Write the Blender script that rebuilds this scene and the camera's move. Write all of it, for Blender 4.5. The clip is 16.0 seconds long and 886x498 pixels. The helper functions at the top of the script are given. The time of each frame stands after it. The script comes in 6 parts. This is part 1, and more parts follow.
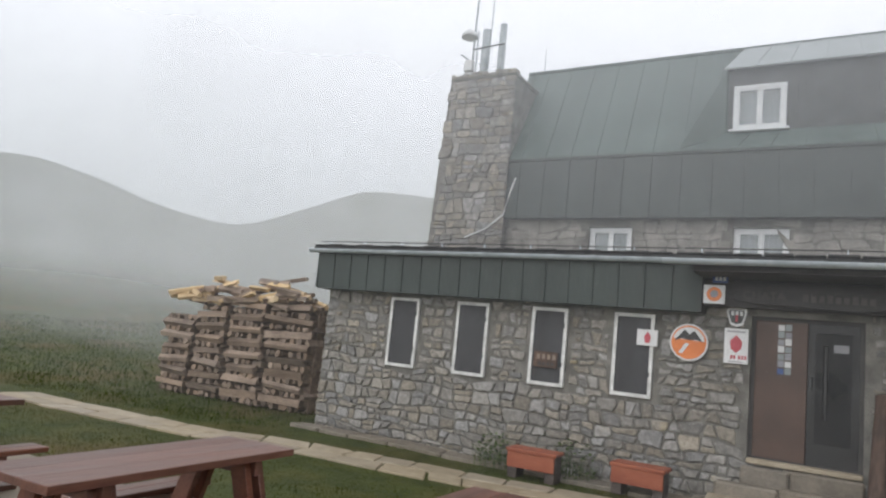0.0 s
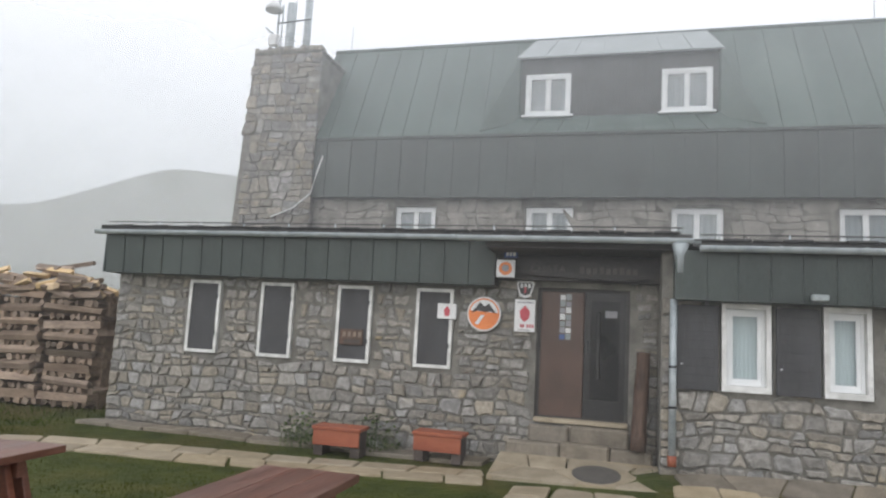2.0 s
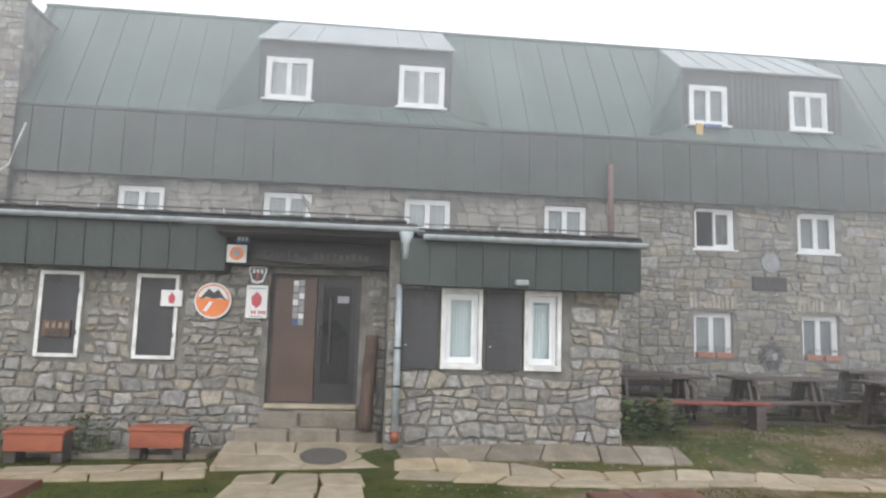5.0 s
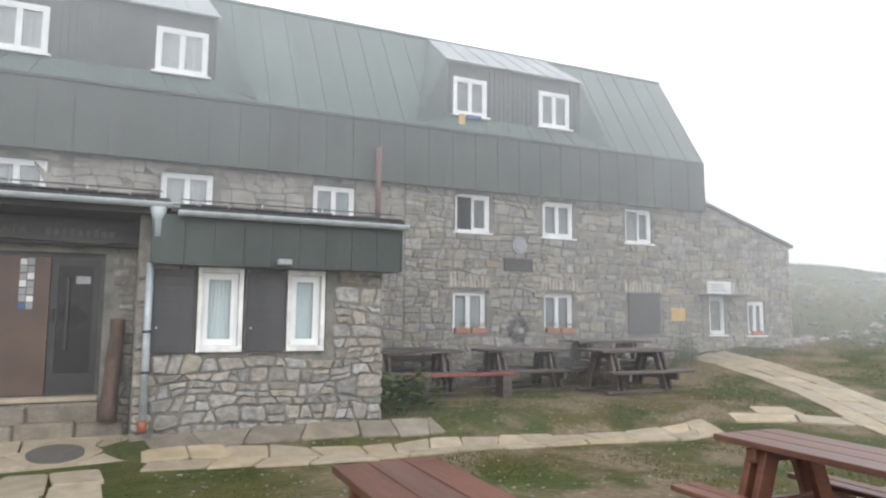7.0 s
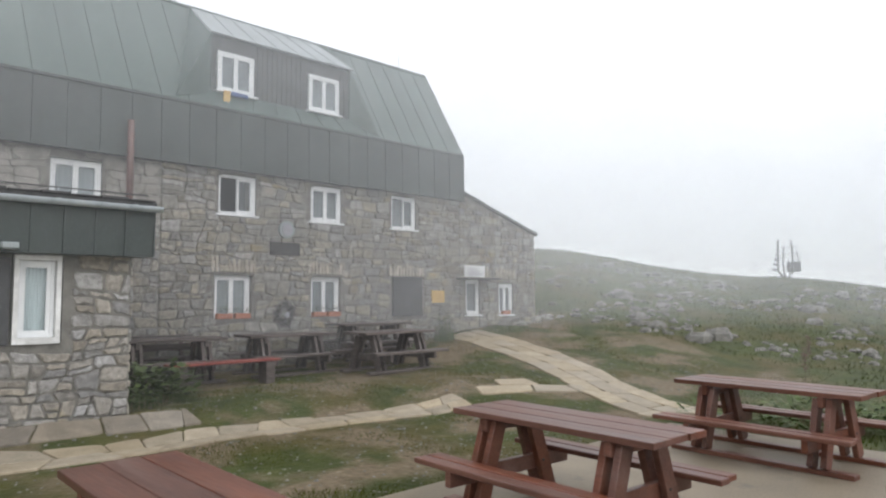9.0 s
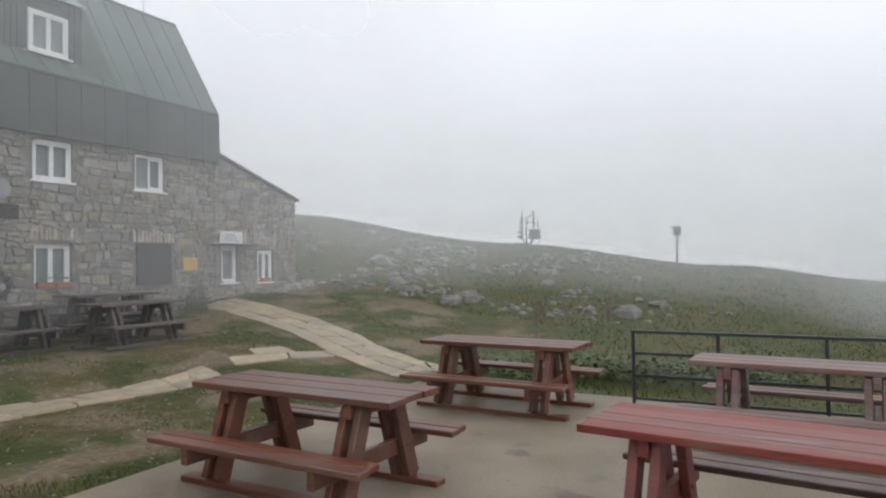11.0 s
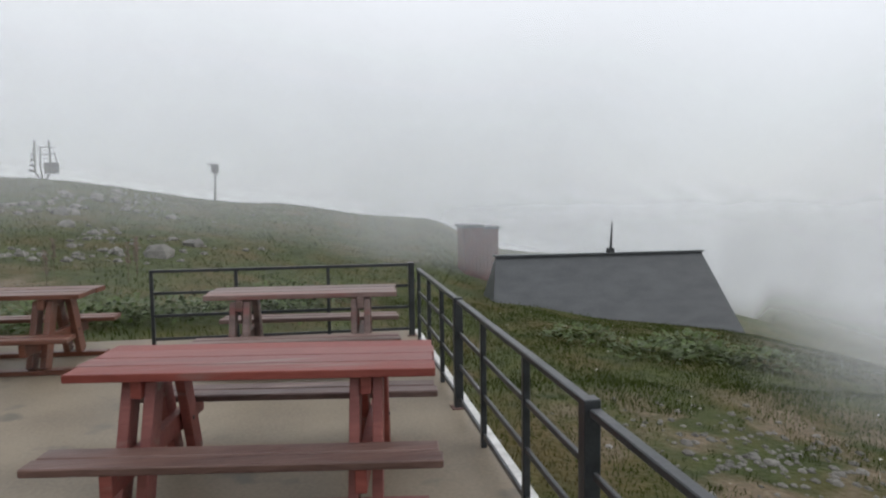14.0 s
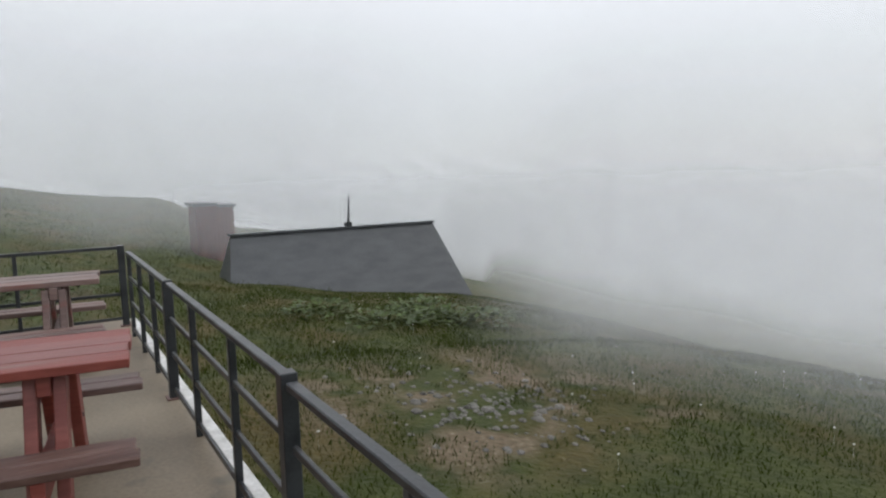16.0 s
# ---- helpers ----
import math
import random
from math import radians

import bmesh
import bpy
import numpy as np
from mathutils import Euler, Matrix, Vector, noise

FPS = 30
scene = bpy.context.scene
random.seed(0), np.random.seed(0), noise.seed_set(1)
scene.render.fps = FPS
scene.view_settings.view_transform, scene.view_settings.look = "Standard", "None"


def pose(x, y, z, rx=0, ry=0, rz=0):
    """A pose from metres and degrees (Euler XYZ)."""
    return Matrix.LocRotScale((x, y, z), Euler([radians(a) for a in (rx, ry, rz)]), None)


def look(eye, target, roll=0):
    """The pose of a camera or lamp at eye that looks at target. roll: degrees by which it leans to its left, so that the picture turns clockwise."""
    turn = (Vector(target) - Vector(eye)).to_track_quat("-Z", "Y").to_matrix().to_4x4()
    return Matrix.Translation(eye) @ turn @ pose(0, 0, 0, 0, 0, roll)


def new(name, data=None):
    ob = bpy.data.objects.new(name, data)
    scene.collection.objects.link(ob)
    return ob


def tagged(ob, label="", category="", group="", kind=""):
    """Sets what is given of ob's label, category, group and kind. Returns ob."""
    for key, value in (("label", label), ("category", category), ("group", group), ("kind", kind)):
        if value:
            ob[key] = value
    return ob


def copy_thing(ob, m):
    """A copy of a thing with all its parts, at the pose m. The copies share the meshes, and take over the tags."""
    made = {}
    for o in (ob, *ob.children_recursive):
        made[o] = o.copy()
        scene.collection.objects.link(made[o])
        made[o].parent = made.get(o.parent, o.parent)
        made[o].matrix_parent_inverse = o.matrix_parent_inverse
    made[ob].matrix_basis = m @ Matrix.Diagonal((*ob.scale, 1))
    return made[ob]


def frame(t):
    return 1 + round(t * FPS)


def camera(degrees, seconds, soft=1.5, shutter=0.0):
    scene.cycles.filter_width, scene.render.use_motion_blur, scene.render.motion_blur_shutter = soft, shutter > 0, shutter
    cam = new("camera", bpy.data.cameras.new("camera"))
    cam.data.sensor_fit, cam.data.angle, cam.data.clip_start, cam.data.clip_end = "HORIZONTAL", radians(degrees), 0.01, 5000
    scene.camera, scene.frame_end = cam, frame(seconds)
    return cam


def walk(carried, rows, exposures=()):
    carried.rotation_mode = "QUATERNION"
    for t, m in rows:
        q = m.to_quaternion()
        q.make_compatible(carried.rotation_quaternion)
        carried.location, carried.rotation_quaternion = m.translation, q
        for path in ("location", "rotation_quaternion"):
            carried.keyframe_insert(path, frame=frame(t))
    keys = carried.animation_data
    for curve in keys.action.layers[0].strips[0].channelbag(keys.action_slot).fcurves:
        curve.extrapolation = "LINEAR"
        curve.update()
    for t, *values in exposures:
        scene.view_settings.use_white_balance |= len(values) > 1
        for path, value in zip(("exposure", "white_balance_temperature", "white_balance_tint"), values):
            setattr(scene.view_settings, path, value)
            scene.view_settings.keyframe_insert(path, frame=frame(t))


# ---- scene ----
cam = camera(66.2, 16.0, soft=2.2)
PATH = [
    (0, (0.114, 0.739, 1.765), (-0.902, 2.441, 2.031), 5.9),
    (0.5, (0.166, 0.772, 1.773), (-0.768, 2.523, 2.022), 5.3),
    (1, (0.244, 0.748, 1.761), (-0.555, 2.565, 2.007), 5.0),
    (1.5, (0.276, 0.767, 1.74), (-0.377, 2.641, 1.986), 4.4),
    (2, (0.33, 0.757, 1.747), (-0.196, 2.67, 1.998), 3.2),
    (2.5, (0.329, 0.752, 1.734), (-0.111, 2.687, 1.986), 2.9),
    (3, (0.385, 0.757, 1.73), (0.046, 2.712, 1.981), 2.6),
    (3.5, (0.441, 0.747, 1.755), (0.257, 2.723, 1.995), 2.5),
    (4, (0.477, 0.732, 1.755), (0.436, 2.717, 1.996), 2.3),
    (6.5, (0.698, 0.669, 1.712), (1.334, 2.552, 1.929), 0.7),
    (7, (0.722, 0.65, 1.725), (1.545, 2.461, 1.924), 0.5),
    (7.5, (0.739, 0.678, 1.749), (1.675, 2.436, 1.927), 0.3),
    (8, (0.77, 0.522, 1.733), (1.85, 2.198, 1.887), 0.1),
    (8.5, (0.781, 0.478, 1.745), (2.003, 2.054, 1.901), -0.4),
    (9, (0.774, 0.44, 1.773), (2.143, 1.891, 1.92), -0.3),
    (11.5, (0.923, 0.286, 1.78), (2.773, 1.045, 1.779), -0.8),
    (12, (0.907, 0.264, 1.782), (2.825, 0.829, 1.739), -0.7),
    (12.5, (0.912, 0.246, 1.776), (2.886, 0.561, 1.704), -0.8),
    (13, (0.88, 0.188, 1.785), (2.874, 0.315, 1.689), 0.4),
    (13.5, (0.914, 0.079, 1.769), (2.905, -0.051, 1.641), 0.0),
    (14, (0.915, 0.026, 1.771), (2.88, -0.313, 1.612), -0.7),
    (14.5, (0.923, -0.026, 1.762), (2.85, -0.523, 1.564), -1.4),
    (15, (0.928, -0.084, 1.757), (2.81, -0.73, 1.549), -1.9),
    (15.5, (0.919, -0.157, 1.75), (2.714, -1.011, 1.533), -1.9),
    (16, (0.895, -0.205, 1.74), (2.596, -1.228, 1.498), -1.3),
]
walk(cam, [(t, look(eye, target, roll)) for t, eye, target, roll in PATH], [(0, 0.24), (2.5, 0.46), (4, 0.68), (7, 0.82), (9, 0.48), (12, 0.11), (16, 0.1)])

# ---- world, sun, exposure ----
world = bpy.data.worlds.new("overcast_fog")
scene.world = world
world.use_nodes = True
wn, wl = world.node_tree.nodes, world.node_tree.links
wn.clear()
w_out = wn.new("ShaderNodeOutputWorld")
w_sky = wn.new("ShaderNodeTexSky")
w_sky.sky_type = "NISHITA"
w_sky.sun_disc = False
w_sky.sun_elevation, w_sky.sun_rotation = radians(28), radians(191)
w_b1 = wn.new("ShaderNodeBackground")
w_b1.inputs["Strength"].default_value = 0.01
w_coord = wn.new("ShaderNodeTexCoord")
w_sep = wn.new("ShaderNodeSeparateXYZ")
w_ramp = wn.new("ShaderNodeValToRGB")
w_ramp.color_ramp.elements[0].position, w_ramp.color_ramp.elements[0].color = 0.0, (0.60, 0.63, 0.66, 1)
w_ramp.color_ramp.elements[1].position, w_ramp.color_ramp.elements[1].color = 0.42, (0.93, 0.945, 1.0, 1)
for w_p, w_c in ((0.07, (0.66, 0.69, 0.725, 1)), (0.22, (0.80, 0.825, 0.87, 1)), (1.0, (0.92, 0.935, 0.99, 1))):
    w_ramp.color_ramp.elements.new(w_p).color = w_c
w_b2 = wn.new("ShaderNodeBackground")
w_add = wn.new("ShaderNodeAddShader")
wl.new(w_sky.outputs[0], w_b1.inputs["Color"])
wl.new(w_coord.outputs["Generated"], w_sep.inputs[0])
wl.new(w_sep.outputs["Z"], w_ramp.inputs[0])
wl.new(w_ramp.outputs[0], w_b2.inputs["Color"])
wl.new(w_b1.outputs[0], w_add.inputs[0])
wl.new(w_b2.outputs[0], w_add.inputs[1])
wl.new(w_add.outputs[0], w_out.inputs["Surface"])
sun = new("sun", bpy.data.lights.new("sun", "SUN"))
sun.data.energy, sun.data.angle, sun.data.color = 0.75, radians(60), (1.0, 0.98, 0.95)
sun.matrix_world = look((-4, -20, 11), (0, 0, 0))


# ---- materials ----
def mat(name, c1, c2, scale=6.0, rough=0.7, bump=0.2, fine=60.0, vary=0.0, metal=0.0, spec=0.5, stretch=(1, 1, 1), dirt=None, dirt_at=0.55, dirt_scale=1.3, rough_vary=0.15, tint=(0.88, 1.12)):
    """A surface of two tones with grain, blotches, relief and (dirt) a third stain colour; vary: difference from piece to piece."""
    m = bpy.data.materials.new(name)
    m.use_nodes = True
    nt, ns, ln = m.node_tree, m.node_tree.nodes, m.node_tree.links
    bsdf = ns["Principled BSDF"]
    co = ns.new("ShaderNodeTexCoord")
    mp = ns.new("ShaderNodeMapping")
    mp.inputs["Scale"].default_value = stretch
    geo = ns.new("ShaderNodeNewGeometry")
    ln.new(geo.outputs["Position"], mp.inputs["Vector"])
    n1 = ns.new("ShaderNodeTexNoise")
    n1.inputs["Scale"].default_value, n1.inputs["Detail"].default_value = scale, 6
    n2 = ns.new("ShaderNodeTexNoise")
    n2.inputs["Scale"].default_value, n2.inputs["Detail"].default_value = fine, 4
    ln.new(mp.outputs[0], n1.inputs["Vector"])
    ln.new(mp.outputs[0], n2.inputs["Vector"])
    mixf = ns.new("ShaderNodeMath")
    mixf.operation = "MULTIPLY_ADD"
    mixf.inputs[1].default_value, mixf.inputs[2].default_value = 0.55, -0.28
    ln.new(n2.outputs["Fac"], mixf.inputs[0])
    addf = ns.new("ShaderNodeMath")
    ln.new(n1.outputs["Fac"], addf.inputs[0])
    ln.new(mixf.outputs[0], addf.inputs[1])
    ramp = ns.new("ShaderNodeValToRGB")
    ramp.color_ramp.elements[0].position, ramp.color_ramp.elements[0].color = 0.3, (*c1, 1)
    ramp.color_ramp.elements[1].position, ramp.color_ramp.elements[1].color = 0.7, (*c2, 1)
    ln.new(addf.outputs[0], ramp.inputs[0])
    col = ramp.outputs[0]
    if dirt:
        n3 = ns.new("ShaderNodeTexNoise")
        n3.inputs["Scale"].default_value, n3.inputs["Detail"].default_value = dirt_scale, 7
        ln.new(mp.outputs[0], n3.inputs["Vector"])
        r3 = ns.new("ShaderNodeValToRGB")
        r3.color_ramp.elements[0].position, r3.color_ramp.elements[1].position = dirt_at, dirt_at + 0.12
        ln.new(n3.outputs["Fac"], r3.inputs[0])
        mx = ns.new("ShaderNodeMixRGB")
        ln.new(r3.outputs[0], mx.inputs[0])
        ln.new(col, mx.inputs[1])
        mx.inputs[2].default_value = (*dirt, 1)
        col = mx.outputs[0]
    if vary:
        oi = ns.new("ShaderNodeObjectInfo")
        ad = ns.new("ShaderNodeMath")
        ln.new(oi.outputs["Random"], ad.inputs[0])
        ln.new(geo.outputs["Random Per Island"], ad.inputs[1])
        fr = ns.new("ShaderNodeMath")
        fr.operation = "FRACT"
        ln.new(ad.outputs[0], fr.inputs[0])
        hs = ns.new("ShaderNodeHueSaturation")
        mv = ns.new("ShaderNodeMapRange")
        mv.inputs["To Min"].default_value, mv.inputs["To Max"].default_value = 1 - vary, 1 + vary
        ln.new(fr.outputs[0], mv.inputs["Value"])
        ln.new(mv.outputs[0], hs.inputs["Value"])
        f2 = ns.new("ShaderNodeMath")
        f2.operation = "MULTIPLY"
        f2.inputs[1].default_value = 7.31
        ln.new(fr.outputs[0], f2.inputs[0])
        f3 = ns.new("ShaderNodeMath")
        f3.operation = "FRACT"
        ln.new(f2.outputs[0], f3.inputs[0])
        ms = ns.new("ShaderNodeMapRange")
        ms.inputs["To Min"].default_value, ms.inputs["To Max"].default_value = tint
        ln.new(f3.outputs[0], ms.inputs["Value"])
        ln.new(ms.outputs[0], hs.inputs["Saturation"])
        ln.new(col, hs.inputs["Color"])
        col = hs.outputs[0]
    ln.new(col, bsdf.inputs["Base Color"])
    mr = ns.new("ShaderNodeMapRange")
    mr.inputs["To Min"].default_value, mr.inputs["To Max"].default_value = max(0.02, rough - rough_vary), min(1, rough + rough_vary)
    ln.new(n1.outputs["Fac"], mr.inputs["Value"])
    ln.new(mr.outputs[0], bsdf.inputs["Roughness"])
    bsdf.inputs["Metallic"].default_value = metal
    bsdf.inputs["Specular IOR Level"].default_value = spec
    if bump:
        bp = ns.new("ShaderNodeBump")
        bp.inputs["Strength"].default_value, bp.inputs["Distance"].default_value = bump, 0.02
        ln.new(addf.outputs[0], bp.inputs["Height"])
        ln.new(bp.outputs[0], bsdf.inputs["Normal"])
    return m


M_STONE = mat("grey_rubble_stone", (0.19, 0.176, 0.156), (0.345, 0.321, 0.284), 14, 0.8, 1.0, 60, vary=0.28, tint=(0.25, 1.6), dirt=(0.34, 0.29, 0.2), dirt_at=0.62, dirt_scale=1.6)
M_STONE_B = mat("warm_rubble_stone", (0.165, 0.155, 0.133), (0.31, 0.29, 0.25), 12, 0.8, 1.0, 50, vary=0.24, tint=(0.4, 1.6), dirt=(0.3, 0.255, 0.185), dirt_at=0.6, dirt_scale=1.1)
M_MORTAR = mat("grey_mortar", (0.125, 0.12, 0.106), (0.235, 0.224, 0.2), 5, 0.9, 0.8, 60, dirt=(0.13, 0.123, 0.108), dirt_at=0.58, dirt_scale=2.0)
M_PLASTER = mat("rough_stone_plaster", (0.21, 0.197, 0.175), (0.335, 0.315, 0.285), 2.5, 0.85, 0.7, 24, dirt=(0.2, 0.19, 0.17), dirt_at=0.6, dirt_scale=2.2)
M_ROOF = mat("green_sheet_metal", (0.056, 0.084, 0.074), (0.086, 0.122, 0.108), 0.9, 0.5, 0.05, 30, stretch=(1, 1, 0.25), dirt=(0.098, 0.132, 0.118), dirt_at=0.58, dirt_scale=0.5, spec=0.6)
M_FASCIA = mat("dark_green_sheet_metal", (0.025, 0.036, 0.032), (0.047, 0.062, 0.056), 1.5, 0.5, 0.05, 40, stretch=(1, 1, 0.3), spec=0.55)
M_GREYMETAL = mat("weathered_grey_sheet_metal", (0.22, 0.25, 0.25), (0.33, 0.36, 0.36), 1.5, 0.5, 0.05, 40, spec=0.5)
M_ZINC = mat("galvanised_metal", (0.28, 0.32, 0.34), (0.46, 0.5, 0.52), 6, 0.45, 0.03, 60, metal=0.15)
M_SHINGLE = mat("dark_bitumen_shingle", (0.03, 0.03, 0.032), (0.07, 0.068, 0.066), 8, 0.8, 0.4, 90)
M_WHITE = mat("white_window_paint", (0.68, 0.7, 0.71), (0.82, 0.83, 0.83), 3, 0.4, 0.03, 30)
M_OLDWHITE = mat("worn_white_paint", (0.5, 0.5, 0.48), (0.78, 0.78, 0.76), 7, 0.55, 0.15, 50, dirt=(0.3, 0.28, 0.25), dirt_at=0.66, dirt_scale=5)
M_BLACKBOARD = mat("black_painted_boards", (0.03, 0.03, 0.032), (0.056, 0.057, 0.06), 4, 0.6, 0.12, 50, stretch=(1, 1, 0.2))
M_DARKWOOD = mat("dark_stained_wood", (0.032, 0.03, 0.029), (0.068, 0.064, 0.06), 6, 0.6, 0.3, 60, stretch=(0.3, 1, 1))
M_DORMER = mat("dark_grey_boards", (0.05, 0.054, 0.053), (0.082, 0.088, 0.086), 3, 0.6, 0.1, 40)
M_DOOR = mat("brown_painted_steel_door", (0.066, 0.037, 0.026), (0.1, 0.058, 0.042), 2.5, 0.45, 0.04, 40)
M_GLASSDARK = mat("dark_door_glass", (0.008, 0.009, 0.009), (0.016, 0.017, 0.017), 2, 0.3, 0.0, 10, spec=0.25)
M_TABLE = mat("red_brown_stained_wood", (0.078, 0.028, 0.017), (0.16, 0.064, 0.04), 5, 0.4, 0.25, 45, stretch=(1, 0.12, 1), vary=0.16, dirt=(0.16, 0.085, 0.065), dirt_at=0.6, dirt_scale=3)
M_TABLE_RED = mat("worn_red_painted_wood", (0.16, 0.036, 0.028), (0.25, 0.072, 0.056), 5, 0.52, 0.3, 45, stretch=(1, 0.1, 1), vary=0.1, dirt=(0.21, 0.15, 0.13), dirt_at=0.6, dirt_scale=7)
M_TABLE_GREY = mat("faded_grey_red_wood", (0.11, 0.07, 0.06), (0.22, 0.15, 0.132), 5, 0.5, 0.35, 45, stretch=(1, 0.1, 1), vary=0.15, dirt=(0.19, 0.07, 0.06), dirt_at=0.56, dirt_scale=6)
M_BENCH_WORN = mat("worn_dark_bench_wood", (0.07, 0.038, 0.031), (0.15, 0.09, 0.074), 5, 0.5, 0.4, 45, stretch=(1, 0.1, 1), vary=0.15, dirt=(0.2, 0.13, 0.11), dirt_at=0.6, dirt_scale=8)
M_TABLE_OLD = mat("old_dark_grey_wood", (0.05, 0.038, 0.033), (0.12, 0.098, 0.088), 6, 0.6, 0.3, 45, stretch=(0.15, 1, 1), vary=0.15)
M_BENCHRED = mat("orange_red_painted_wood", (0.2400, 0.0600, 0.0280), (0.3360, 0.0960, 0.0440), 5, 0.5, 0.15, 40, stretch=(0.2, 1, 1), dirt=(0.2, 0.07, 0.04), dirt_at=0.6, dirt_scale=4)
M_RAIL = mat("black_painted_steel", (0.012, 0.014, 0.016), (0.03, 0.034, 0.038), 8, 0.35, 0.08, 60, dirt=(0.06, 0.045, 0.035), dirt_at=0.68, dirt_scale=9)
M_CONCRETE = mat("worn_terrace_concrete", (0.165, 0.133, 0.091), (0.255, 0.211, 0.151), 1.4, 0.6, 0.15, 35, dirt=(0.13, 0.112, 0.085), dirt_at=0.6, dirt_scale=2.4)
M_FLAG = mat("pale_flagstone", (0.25, 0.205, 0.138), (0.37, 0.31, 0.222), 5, 0.6, 0.3, 45, vary=0.14, dirt=(0.25, 0.22, 0.15), dirt_at=0.62, dirt_scale=3)
M_STEP = mat("weathered_step_concrete", (0.15, 0.128, 0.098), (0.25, 0.215, 0.168), 4, 0.7, 0.9, 30, vary=0.15, dirt=(0.15, 0.13, 0.1), dirt_at=0.6, dirt_scale=2.5)
M_LOG = mat("split_firewood", (0.16, 0.115, 0.085), (0.32, 0.245, 0.185), 6, 0.85, 0.4, 50, stretch=(0.3, 1, 1), vary=0.35)
M_LOGFRESH = mat("fresh_split_firewood", (0.5, 0.36, 0.2), (0.66, 0.5, 0.31), 6, 0.75, 0.25, 50, stretch=(0.3, 1, 1), vary=0.15)
M_GRASS = mat("wet_grass_blades", (0.034, 0.048, 0.01), (0.064, 0.083, 0.019), 1.1, 0.8, 0.0, 20, vary=0.25, spec=0.05, dirt=(0.085, 0.062, 0.02), dirt_at=0.62, dirt_scale=0.6)
M_LAWN = mat("short_lawn_blades", (0.048, 0.056, 0.012), (0.092, 0.098, 0.024), 1.1, 0.8, 0.0, 20, vary=0.2, spec=0.05, dirt=(0.11, 0.088, 0.036), dirt_at=0.6, dirt_scale=0.8)
M_WEED = mat("green_weed_leaves", (0.045, 0.07, 0.02), (0.09, 0.122, 0.042), 2.0, 0.6, 0.0, 20, vary=0.3, spec=0.25)
M_ROCK = mat("pale_limestone_rock", (0.1, 0.096, 0.084), (0.21, 0.2, 0.178), 5, 0.8, 0.5, 30, vary=0.25)
M_FLOWER = mat("white_petals", (0.42, 0.42, 0.38), (0.55, 0.55, 0.5), 5, 0.6, 0.0, 20)
M_SLATE = mat("dark_slate_roofing", (0.055, 0.06, 0.064), (0.085, 0.092, 0.098), 1.2, 0.45, 0.1, 20, stretch=(1, 1, 3), spec=0.6)
M_WCBROWN = mat("red_brown_boards", (0.085, 0.022, 0.017), (0.14, 0.04, 0.03), 3, 0.6, 0.15, 30)
M_RUST = mat("rusty_steel_pole", (0.13, 0.075, 0.065), (0.18, 0.105, 0.09), 8, 0.6, 0.15, 40)
M_CURTAIN = mat("pale_blue_grey_curtain", (0.42, 0.48, 0.49), (0.5, 0.56, 0.57), 3, 0.8, 0.05, 20, stretch=(2, 1, 0.3))
# room lining; its grey also stands in for fog reflected in the panes
M_ROOM_AND_REFLECTION = mat("room_lining_and_pane_reflection", (0.17, 0.19, 0.205), (0.27, 0.29, 0.305), 1.0, 0.9, 0.0, 10)
M_SIGNWHITE = mat("white_enamel", (0.62, 0.62, 0.62), (0.74, 0.74, 0.74), 4, 0.35, 0.0, 20)
M_ORANGE = mat("orange_enamel", (0.62, 0.16, 0.03), (0.75, 0.22, 0.05), 3, 0.35, 0.0, 20)
M_BLACK = mat("black_enamel", (0.012, 0.012, 0.012), (0.02, 0.02, 0.02), 4, 0.4, 0.0, 20)
M_REDSIGN = mat("crimson_enamel", (0.42, 0.05, 0.07), (0.52, 0.075, 0.1), 4, 0.4, 0.0, 20)
M_BLUE = mat("blue_enamel", (0.04, 0.08, 0.22), (0.06, 0.11, 0.28), 4, 0.4, 0.0, 20)
M_GREYSIGN = mat("dull_grey_print", (0.25, 0.25, 0.27), (0.35, 0.35, 0.37), 4, 0.5, 0.0, 20)
M_YELLOW = mat("yellow_board", (0.5, 0.32, 0.1), (0.62, 0.42, 0.15), 4, 0.5, 0.05, 20)
M_TERRACOTTA = mat("terracotta_planter", (0.3, 0.11, 0.06), (0.42, 0.17, 0.1), 4, 0.7, 0.05, 20)
M_BRICK = mat("pale_arch_stone", (0.28, 0.25, 0.205), (0.41, 0.37, 0.31), 6, 0.8, 0.4, 40, vary=0.2)
M_GREYLID = mat("dull_cast_iron", (0.07, 0.065, 0.058), (0.12, 0.11, 0.1), 9, 0.7, 0.3, 60)
M_POST = mat("weathered_brown_timber", (0.05, 0.03, 0.022), (0.13, 0.082, 0.06), 9, 0.8, 0.9, 50, stretch=(1, 1, 0.15))
M_BRONZE = mat("dark_bronze", (0.02, 0.02, 0.02), (0.045, 0.042, 0.04), 6, 0.4, 0.1, 30, metal=0.5)


def glass_mat():
    m = bpy.data.materials.new("window_glass")
    m.use_nodes = True
    b = m.node_tree.nodes["Principled BSDF"]
    b.inputs["Base Color"].default_value = (0.9, 0.94, 0.95, 1)
    b.inputs["Roughness"].default_value = 0.03
    b.inputs["IOR"].default_value = 1.5
    b.inputs["Transmission Weight"].default_value = 1.0
    return m


M_GLASS = glass_mat()


